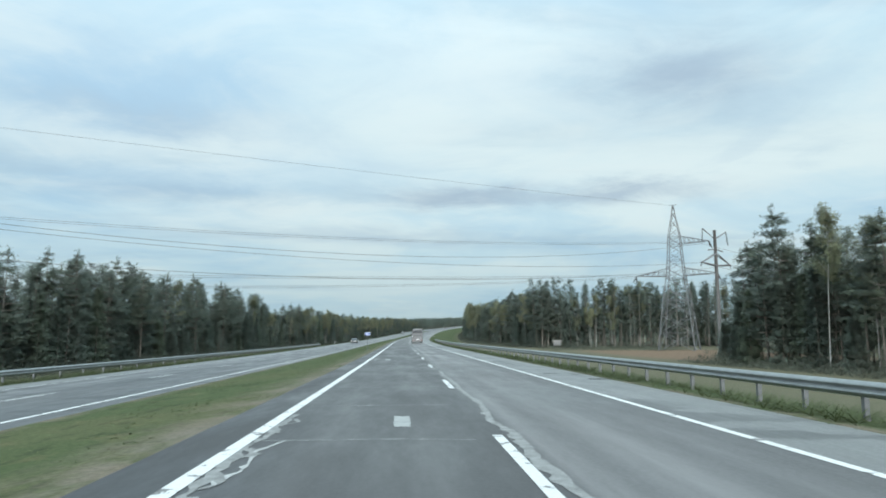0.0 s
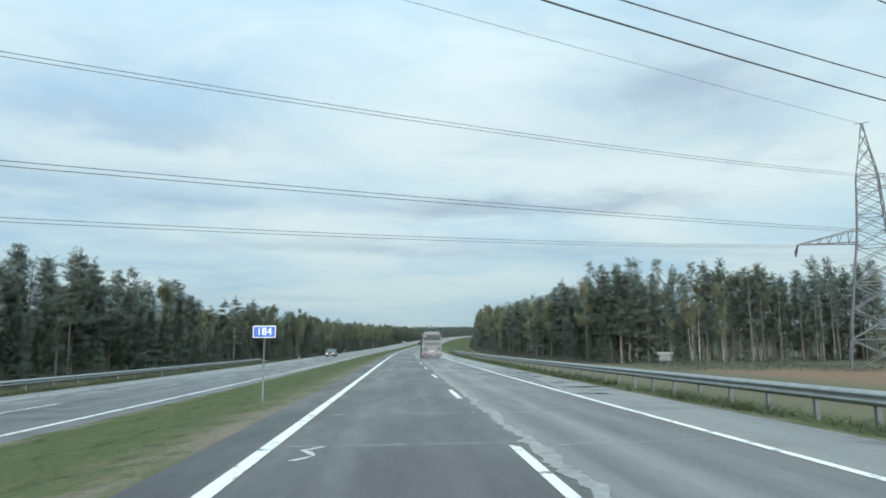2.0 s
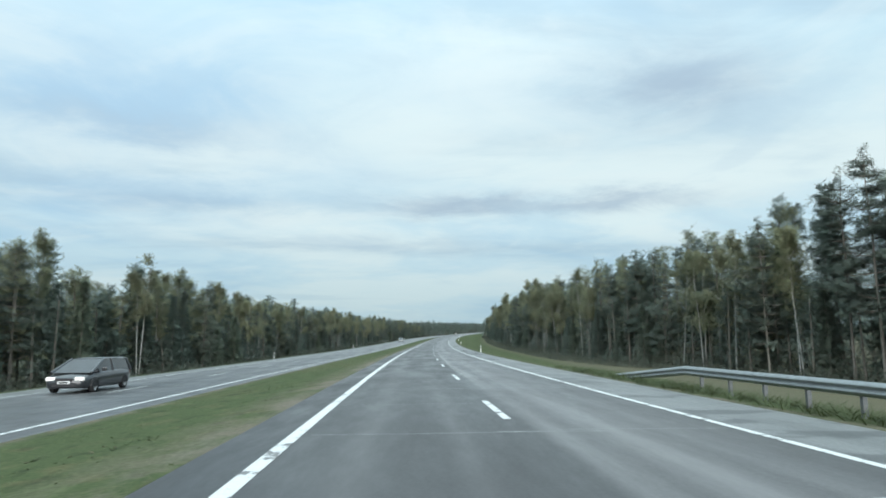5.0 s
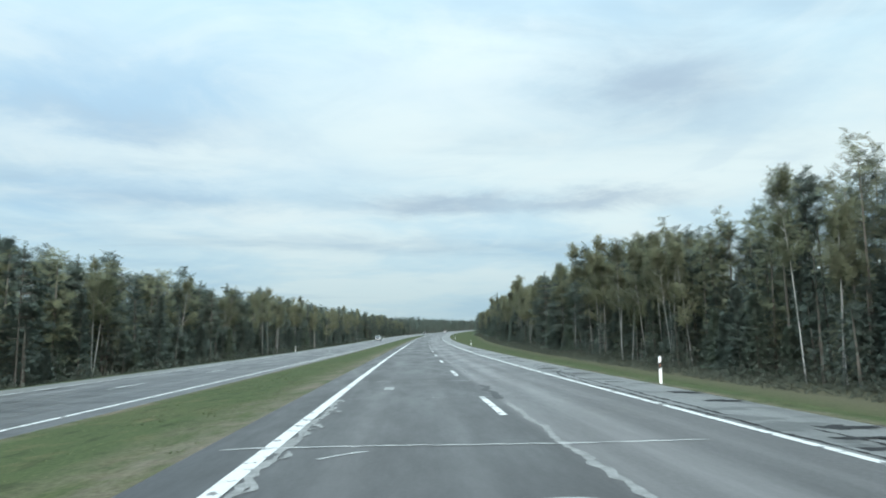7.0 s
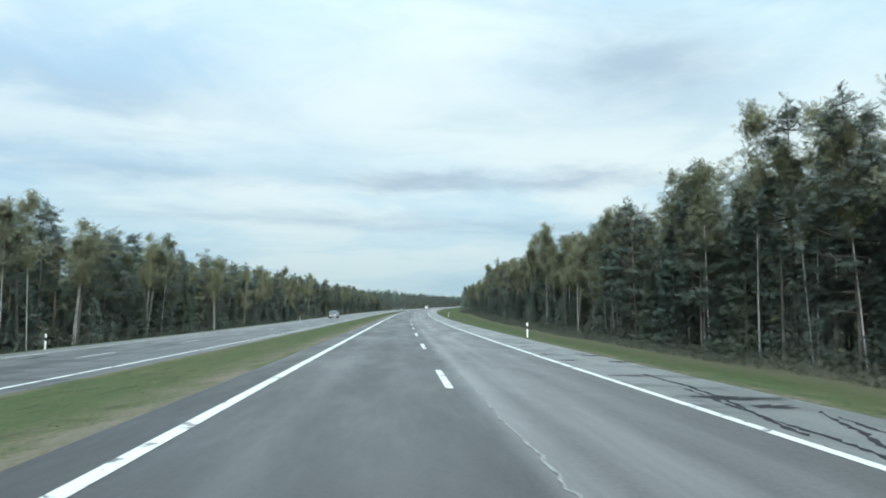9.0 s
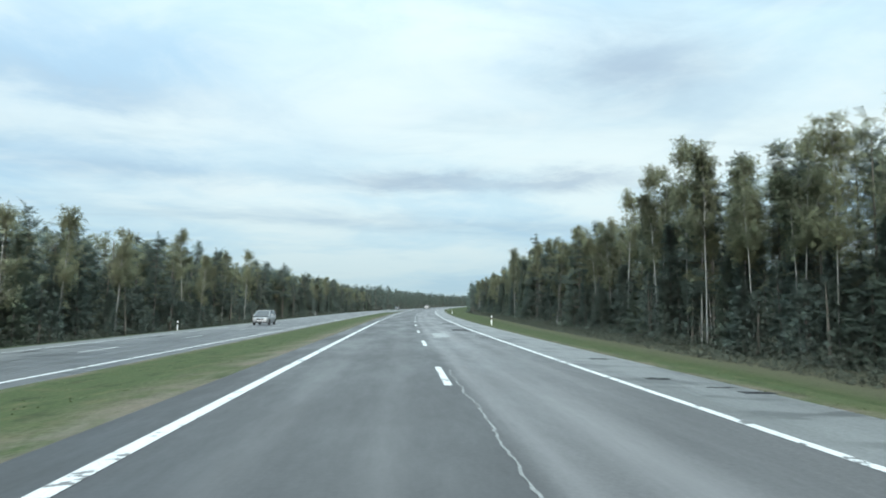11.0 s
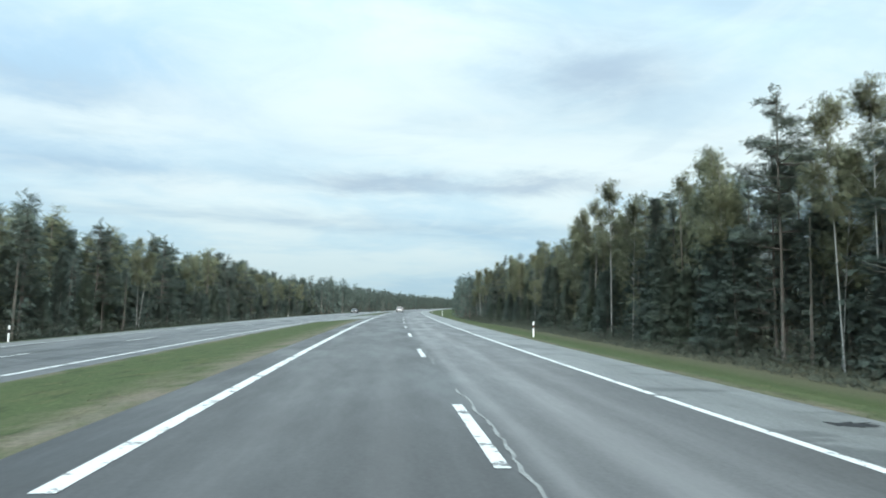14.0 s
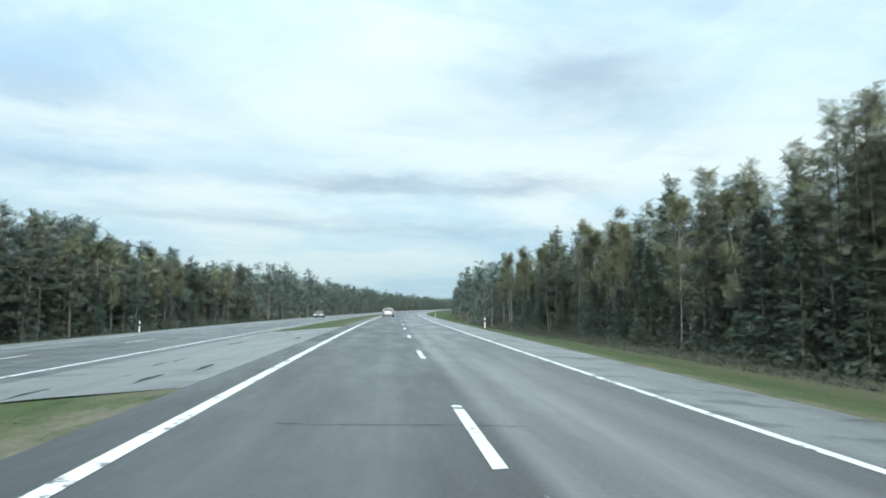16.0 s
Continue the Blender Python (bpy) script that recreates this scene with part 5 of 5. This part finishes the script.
def crown_mesh(name, vs, fs, mat, outs=None):
    """Foliage with the outward direction of its crown at each point; without outs, of one crown about its own axis."""
    me = bpy.data.meshes.new(name)
    me.from_pydata(vs, [], fs)
    if outs is None:
        mid = max(v.z for v in vs) * 0.5
        outs = [outward(v, Vector((0, 0, mid))) for v in vs]
    layer = me.attributes.new("outward", "FLOAT_VECTOR", "POINT")
    layer.data.foreach_set("vector", np.array([tuple(o) for o in outs], dtype=np.float32).ravel())
    me.materials.append(mat)
    me.update()
    return me


def pine(seed, h, bare, spread, n_tuft):
    """Scots pine: bare trunk, whorled limbs, ragged flat-topped crown."""
    rng = random.Random(seed)
    bm = bmesh.new()
    lean = Vector((rng.uniform(-0.03, 0.03), rng.uniform(-0.03, 0.03), 1))
    pts = [lean * (h * f) + Vector((rng.uniform(-1, 1), rng.uniform(-1, 1), 0)) * 0.1 * f for f in (0, 0.2, 0.4, 0.6, 0.8, 0.97)]
    tube(bm, pts, [h * 0.0075 * (1 - 0.85 * f) for f in (0, 0.2, 0.4, 0.6, 0.8, 0.97)], 7)
    vs, fs = [], []
    ends = []
    z = bare * h
    while z < h * 0.96:
        f = (z - bare * h) / (h * (1 - bare))
        reach = spread * (0.55 + 0.6 * math.sin(math.pi * min(1.0, 0.15 + 0.75 * f))) * (1.03 - f) ** 0.6
        for _ in range(rng.randint(3, 5)):
            a = rng.uniform(0, math.tau)
            l = reach * rng.uniform(0.5, 1.2)
            o = lean * z
            e = o + Vector((math.cos(a) * l, math.sin(a) * l, l * rng.uniform(-0.05, 0.4)))
            mid = (o + e) / 2 + Vector((0, 0, -0.08 * l))
            tube(bm, [o, mid, e], [0.045, 0.03, 0.012], 4, False)
            ends.append((o, mid, e, l))
        z += h * rng.uniform(0.045, 0.075)
    total = sum(e[3] for e in ends)
    for o, mid, e, l in ends:
        pads = [mid.lerp(e, rng.uniform(0.0, 1.0)) + Vector((rng.gauss(0, 0.3), rng.gauss(0, 0.3), rng.uniform(0, 0.2))) * min(l, 1.5) for _ in range(2)] + [e]
        for _ in range(max(3, int(n_tuft * l / total))):
            p = rng.choice(pads) + Vector((rng.gauss(0, 0.3), rng.gauss(0, 0.3), rng.gauss(0.06, 0.11))) * (0.5 + 0.3 * l)
            tuft(vs, fs, rng, p, rng.uniform(0.26, 0.5), 0.7)
    for _ in range(int(n_tuft * 0.03)):
        tuft(vs, fs, rng, lean * (h * rng.uniform(0.92, 1.01)) + Vector((rng.gauss(0, 0.15), rng.gauss(0, 0.15), 0)), 0.22, 1.2)
    return bm, crown_mesh("pine_crown", vs, fs, M_PINE)


def spruce(seed, h, spread, n_tuft):
    """Young spruce or dense young pine: boughs down to the ground."""
    rng = random.Random(seed)
    bm = bmesh.new()
    tube(bm, [(0, 0, 0), (0, 0, h * 0.5), (0, 0, h * 0.98)], [h * 0.012, h * 0.008, 0.01], 6)
    vs, fs = [], []
    for i in range(n_tuft):
        f = rng.random() ** 1.35
        z = h * (0.03 + 0.97 * f)
        layer = 0.75 + 0.25 * math.sin(z * 5.5)
        r = spread * (1 - f) ** 0.8 * layer * rng.uniform(0.35, 1.08)
        a = rng.uniform(0, math.tau)
        tuft(vs, fs, rng, Vector((math.cos(a) * r, math.sin(a) * r, z - 0.22 * r)), rng.uniform(0.34, 0.62), 0.6)
    return bm, crown_mesh("spruce_crown", vs, fs, M_SPRUCE)


def birch(seed, h, bare, spread, n_tuft, twin=False):
    """Birch in young leaf: slim pale stem, rising limbs, thin drooping twigs."""
    rng = random.Random(seed)
    bm = bmesh.new()
    vs, fs = [], []
    for stem in range(2 if twin else 1):
        ln_ = Vector((rng.uniform(-0.1, 0.1), rng.uniform(-0.1, 0.1), 1))
        hh = h * (1 if stem == 0 else rng.uniform(0.75, 0.92))
        pts = [ln_ * (hh * f) + Vector((rng.uniform(-1, 1), rng.uniform(-1, 1), 0)) * 0.22 * f + Vector((0.3 * stem, 0, 0)) for f in (0, 0.25, 0.5, 0.75, 1.0)]
        tube(bm, pts, [0.062 * h / 16, 0.052 * h / 16, 0.04 * h / 16, 0.024, 0.01], 7)
        limbs = []
        for _ in range(20):
            f = rng.uniform(bare, 0.97)
            i = min(int(f * 4), 3)
            o = pts[i].lerp(pts[i + 1], f * 4 - i)
            a = rng.uniform(0, math.tau)
            l = spread * (1.25 - f) * rng.uniform(0.6, 1.2) * 1.2
            e = o + Vector((math.cos(a) * l * 0.8, math.sin(a) * l * 0.8, l * rng.uniform(0.5, 1.0)))
            tube(bm, [o, (o + e) / 2 + Vector((0, 0, 0.08 * l)), e], [0.026, 0.016, 0.006], 4, False)
            limbs.append((o, e, l))
        for o, e, l in limbs:
            for _ in range(int(n_tuft / 20)):
                u = rng.uniform(0.25, 1.15)
                p = o.lerp(e, u) + Vector((rng.gauss(0, 0.3), rng.gauss(0, 0.3), -abs(rng.gauss(0, 0.45))))
                tuft(vs, fs, rng, p, rng.uniform(0.2, 0.42), 1.3)
    return bm, crown_mesh("birch_crown", vs, fs, M_BIRCH)


def tree_thing(name, made, bark, label):
    bm, crown = made
    e = thing(name, Matrix.Translation((0, 0, -500)), label, "tree", "roadside forest")
    part("trunk", bm, bark, e, smooth=True)
    part("crown", crown, None, e)
    return e


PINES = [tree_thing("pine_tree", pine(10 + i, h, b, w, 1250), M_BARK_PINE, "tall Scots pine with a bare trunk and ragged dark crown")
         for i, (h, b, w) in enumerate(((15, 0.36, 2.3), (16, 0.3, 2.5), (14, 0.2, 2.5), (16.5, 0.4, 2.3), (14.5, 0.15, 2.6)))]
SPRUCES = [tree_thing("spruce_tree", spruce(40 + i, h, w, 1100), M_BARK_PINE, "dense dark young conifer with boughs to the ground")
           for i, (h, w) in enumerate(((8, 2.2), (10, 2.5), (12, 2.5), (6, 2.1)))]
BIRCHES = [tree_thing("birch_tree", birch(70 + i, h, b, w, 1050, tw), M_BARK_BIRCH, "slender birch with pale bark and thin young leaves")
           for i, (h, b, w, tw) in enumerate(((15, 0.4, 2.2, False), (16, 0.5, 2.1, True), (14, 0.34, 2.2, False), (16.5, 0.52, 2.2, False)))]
used = set()


def plant(ob, s, d, size, turn):
    """Sets a tree down; the first of each kind is used before it is copied."""
    z = rough_ground(s, d) - 0.05
    m = road_pose(s, d, z, turn) @ Matrix.Diagonal((size, size, size, 1))
    if ob in used:
        c = copy_thing(ob, m)
        c.matrix_basis = m
        return c
    used.add(ob)
    ob.matrix_basis = m
    return ob


def right_edge(s):
    """Front of the forest on our side: a stand of pines, a field with the power line, then woods close to the road."""
    if s < 92:
        return 46.0
    if s < 196:
        return 100.0
    return max(30.0, 41.0 - (s - 196) * 0.12) - 5.0 * min(1.0, max(0.0, (s - 590) / 120))


def left_edge(s):
    return -38.0 + max(0.0, min(1.0, (s - 170) / 90)) * 12.0


def kinds(s, side):
    """Share of pines and young conifers; the rest are birches."""
    if s < 235:
        return (0.56, 0.34)
    if side < 0:
        return (0.32, 0.18)
    return (0.26, 0.16)


count = {}
LIMIT = 300


def kind_of(ob):
    return ob.name.split(".")[0]


rng = random.Random(5)
for s in np.arange(52, 700, 3.0):
    for side in (-1, 1):
        e = right_edge(s) if side > 0 else left_edge(s)
        if side > 0 and 92 <= s < 196:
            continue
        for row in range(2):
            if row and rng.random() < (0.8 if s > 235 else 0.45):
                continue
            d = e + side * (row * 3.2 + rng.uniform(-1.4, 1.4))
            r = rng.random()
            share = kinds(s, side)
            pool = PINES if r < share[0] else SPRUCES if r < sum(share) else BIRCHES
            if row == 0 and rng.random() < 0.42:
                pool = SPRUCES
            ob = rng.choice(pool)
            k = kind_of(ob)
            if count.get(k, 0) >= LIMIT:
                continue
            count[k] = count.get(k, 0) + 1
            tall = (1.08 + 0.12 * (s < 232) - 0.1 * (240 < s < 335) + 0.2 * math.exp(-((s - 460) / 14) ** 2) + 0.12 * (542 < s < 592) + 0.17 * math.exp(-((s - 362) / 22) ** 2) + 0.15 * min(1, max(0, (s - 505) / 15)) if s > 180 else 1.05) if side > 0 else (0.97 if s < 110 else 1.05 if s < 200 else 0.9 if s < 260 else 0.78 if 560 < s < 640 else 0.75 if s < 650 else 0.68)
            size = tall * rng.uniform(0.9, 1.01) * (rng.uniform(0.62, 1.0) if pool is SPRUCES else 0.9 if pool is BIRCHES and s > 500 else 1)
            if side > 0 and s > 590:
                size *= 0.9
            plant(ob, s + rng.uniform(-1.4, 1.4), d, size, rng.uniform(0, 360))
# pines that stand alone in front of the field and at the corner of the woods
for s, d, k, size in ((84, 50, 1, 1.28), (81, 53, 4, 1.24), (88, 55, 0, 1.12), (79, 48, 2, 1.2), (91, 62, 3, 0.75), (93, 66, 2, 0.62), (86, 47, 4, 1.02)):
    plant(PINES[k], s, d, size, s * 37 % 360)
# the face of the woods behind the field
for i in range(34):
    d = 42 + i * 1.9
    ob = rng.choice(PINES + PINES + SPRUCES + BIRCHES)
    plant(ob, 197 + rng.uniform(-1.5, 4) + (d - 42) * 0.35, d, rng.uniform(1.05, 1.3) if d > 62 else rng.uniform(0.85, 1.08), rng.uniform(0, 360))
# birches with clean pale stems at the front
for s, d, k in ((318, 29.5, 1), (322, 30, 3), (326, 30.5, 0), (372, 29, 3), (375, 30, 1), (470, 30.5, 3), (478, 31, 0), (481, 30, 1), (495, 30, 3), (498, 31, 1), (512, 31, 3), (338, 30, 1), (402, 30, 3),
                (391, -25, 1), (394, -24.6, 3), (441, -25, 0), (500, -25, 3), (430, 30, 1), (452, 31, 3), (545, 30, 1),
                (436, 29.6, 3), (439, 30.4, 1), (444, 29.4, 3), (447, 30.2, 3), (456, 29.8, 1), (460, 30.5, 3), (345, 29.8, 3), (349, 30.3, 1), (353, 29.6, 3), (357, 30.4, 3), (522, 30.2, 3), (529, 29.7, 3), (364, -25, 3), (367, -24.7, 3), (470, -24.8, 3)):
    plant(BIRCHES[k], s, d, (1.22 if 440 < s < 472 and d > 0 else 1.0 if d > 0 else 0.78) * rng.uniform(0.9, 1.06), rng.uniform(0, 360))


# woods behind the first rows, as one mass of stems and crowns
def woods(name, side, s0, s1, step, rows_, seed, clumps, wood, low=11.0, high=17.0, first_row=6.0, leaf=None, coarse=1.0, fine=1.0):
    rng = random.Random(seed)
    vs, fs, outs = [], [], []
    stems = bmesh.new()
    for s in np.arange(s0, s1, step):
        for row in range(rows_):
            e = right_edge(s) if side > 0 else left_edge(s)
            d = e + side * (first_row + row * 4.2 * coarse + rng.uniform(-2, 2))
            ss = s + rng.uniform(-2, 2)
            o = at(ss, d, height(d))
            h = rng.uniform(low, high) * (min(1.0, e / 30.0) if side > 0 else 0.9 if s > 645 or s < 100 else 1.0)
            spread = rng.uniform(1.8, 2.8) * coarse ** 0.7
            kind = rng.random()
            for _ in range(clumps):
                f = rng.random() ** (0.8 if kind < 0.7 else 1.2)
                r = spread * (1.03 - f) ** 0.55 * rng.uniform(0.15, 1.0)
                a = rng.uniform(0, math.tau)
                tuft(vs, fs, rng, o + Vector((math.cos(a) * r, math.sin(a) * r, h * ((0.16 if kind < 0.7 and fine == 1.0 else 0.03) + (0.84 if kind < 0.7 else 0.9) * f))), rng.uniform(0.6, 1.1) * coarse * fine, 0.9)
            outs += [outward(v, o + Vector((0, 0, h * 0.5))) for v in vs[len(outs):]]
            tube(stems, [o, o + Vector((rng.uniform(-0.3, 0.3), rng.uniform(-0.3, 0.3), h * 0.9))], [0.15, 0.04], 4, False)
    ob = part(name, crown_mesh(name, vs, fs, leaf or M_PINE, outs))
    tagged(ob, "dense dark woods behind the roadside trees", "woods", kind="stuff")
    part("stems", stems, wood, ob)


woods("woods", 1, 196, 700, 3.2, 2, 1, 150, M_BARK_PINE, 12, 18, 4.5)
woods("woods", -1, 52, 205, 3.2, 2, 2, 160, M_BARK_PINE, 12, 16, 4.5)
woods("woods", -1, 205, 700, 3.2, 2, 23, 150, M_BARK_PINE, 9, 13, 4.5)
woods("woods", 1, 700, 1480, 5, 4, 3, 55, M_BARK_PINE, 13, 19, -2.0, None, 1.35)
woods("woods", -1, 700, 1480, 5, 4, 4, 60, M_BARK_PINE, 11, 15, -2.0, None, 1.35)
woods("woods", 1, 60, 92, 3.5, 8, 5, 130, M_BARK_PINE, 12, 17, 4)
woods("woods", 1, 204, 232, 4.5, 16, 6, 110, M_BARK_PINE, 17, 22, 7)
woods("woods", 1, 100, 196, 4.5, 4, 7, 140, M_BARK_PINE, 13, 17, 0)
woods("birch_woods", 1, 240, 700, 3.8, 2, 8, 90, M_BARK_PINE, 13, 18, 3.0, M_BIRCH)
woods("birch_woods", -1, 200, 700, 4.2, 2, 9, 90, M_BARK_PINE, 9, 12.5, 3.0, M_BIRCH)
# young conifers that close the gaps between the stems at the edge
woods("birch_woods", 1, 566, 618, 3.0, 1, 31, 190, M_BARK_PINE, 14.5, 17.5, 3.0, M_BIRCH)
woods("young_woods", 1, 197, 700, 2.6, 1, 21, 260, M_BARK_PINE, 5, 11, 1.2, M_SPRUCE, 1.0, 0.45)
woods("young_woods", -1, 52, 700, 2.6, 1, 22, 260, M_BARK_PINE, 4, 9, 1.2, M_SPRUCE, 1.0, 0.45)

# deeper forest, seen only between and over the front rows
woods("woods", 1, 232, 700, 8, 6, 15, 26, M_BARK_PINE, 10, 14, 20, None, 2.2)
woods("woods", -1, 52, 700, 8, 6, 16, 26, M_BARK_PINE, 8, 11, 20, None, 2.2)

# low scrub under the edge of the trees
M_SCRUB = leaf_material("dead_scrub", (0.085, 0.098, 0.078), (0.13, 0.145, 0.11), (1.0, 1.0, 0.95), 40.0, 0.4, 0.49)


def scrub(side, s0, s1, seed, n):
    rng = random.Random(seed)
    vs, fs = [], []
    for _ in range(n):
        s = rng.uniform(s0, s1)
        e = right_edge(s) if side > 0 else left_edge(s)
        f = rng.random()
        d = e + side * (3.5 - 9.5 * f)
        if side > 0 and 92 < s < 196:
            if s < 158 + 8 * noise.noise(Vector((s * 0.1, f * 3, 2))):
                continue
            d, f = 38 + 34 * f, 0.3 + 0.6 * rng.random()
        if (side > 0 and d < 18.5) or (side < 0 and d > -22.5):
            continue
        z = rough_ground(s, d)
        top = (0.35 + 4.6 * (1 - f) ** 1.6) * max(0.2, noise.noise(Vector((s * 0.15, d * 0.15, 9))) + 0.75)
        tuft(vs, fs, rng, at(s, d, z + rng.random() * top), rng.uniform(0.15, 0.32), 1.2)
    ob = part("undergrowth", crown_mesh("undergrowth", vs, fs, M_SCRUB, [Vector((-0.5 * side, -0.4, 0.75))] * len(vs)))
    tagged(ob, "brown leafless scrub and saplings under the forest edge", "undergrowth", kind="stuff")


scrub(1, 50, 720, 1, 68000)
scrub(-1, 50, 720, 2, 56000)

# ---------------------------------------------------------------- grass
M_GRASS = leaf_material("grass_blades", (0.062, 0.083, 0.034), (0.095, 0.116, 0.051), (1.15, 1.0, 0.8), 0.0, 0.35)
M_STRAW = leaf_material("dry_grass_blades", (0.09, 0.083, 0.048), (0.135, 0.122, 0.073), (1.0, 1.0, 1.0), 0.0, 0.35)


def grass(name, bands, n, seed, mat, label, tall):
    rng = random.Random(seed)
    vs, fs = [], []
    for _ in range(n):
        d0, d1, s0, s1 = bands[rng.randrange(len(bands))]
        s, d = rng.uniform(s0, s1), rng.uniform(d0, d1)
        if -7 < d < 0 and 571 < s < 616:
            continue
        if -2.4 < d < -1.0 and noise.noise(Vector((s * 0.3, d * 0.8, 4))) > -0.15 + 0.3 * (d < -1.7):
            continue
        patch = noise.noise(Vector((s * 0.25, d * 0.6, seed)))
        if (patch < -0.15) == (mat is M_GRASS) and rng.random() < 0.75:
            continue
        c = at(s, d, rough_ground(s, d) - 0.01)
        k = len(vs)
        vs.append(c)
        for _b in range(4):
            a, h = rng.uniform(0, math.tau), tall * rng.uniform(0.5, 1.2)
            tip = c + Vector((math.cos(a) * h * 2.3, math.sin(a) * h * 2.3, h if tall > 0.1 else h * 0.35 + 0.015))
            i = len(vs)
            vs.append(c + Vector((math.sin(a), -math.cos(a), 0)) * 0.035)
            vs.append(tip)
            fs.append((k, i, i + 1))
    ob = part(name, crown_mesh(name, vs, fs, mat, [Vector((0, 0, 1))] * len(vs)))
    tagged(ob, label, "grass", kind="stuff")


VERGES = [(-6.5, -1.15, 4, 300), (-6.5, -1.15, 4, 620), (9.85, 14, 4, 620), (9.85, 12, 4, 620), (-21, -17.4, 20, 620)]
grass("grass", VERGES, 34000, 1, M_GRASS, "short spring grass on the median and verges", 0.05)
grass("dry_grass", VERGES, 5000, 2, M_STRAW, "straw-coloured dead grass on the median and verges", 0.045)
grass("tall_grass", [(10.2, 12.6, 4, 215), (11.5, 17.0, 4, 215), (-19.2, -17.5, 20, 180)], 20000, 3, M_GRASS, "taller unmown grass along the guardrails", 0.3)


# far woods that close the view where the road bends away
def far_woods(seed):
    rng = random.Random(seed)
    vs, fs = [], []
    for _ in range(16000):
        s, d = rng.uniform(1380, 1470), rng.uniform(-190, 60)
        if -19 < d < 16:
            s = rng.uniform(1474, 1490)
        o = at(s, d, -2.0)
        tuft(vs, fs, rng, o + Vector((0, 0, rng.random() ** 0.8 * (15 + 4 * noise.noise(Vector((d * 0.05, s * 0.05, 1)))))), rng.uniform(1.4, 2.6), 0.9)
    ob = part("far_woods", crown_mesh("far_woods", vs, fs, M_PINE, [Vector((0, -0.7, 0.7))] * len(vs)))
    tagged(ob, "distant dark line of woods beyond the bend", "woods", kind="stuff")


far_woods(12)
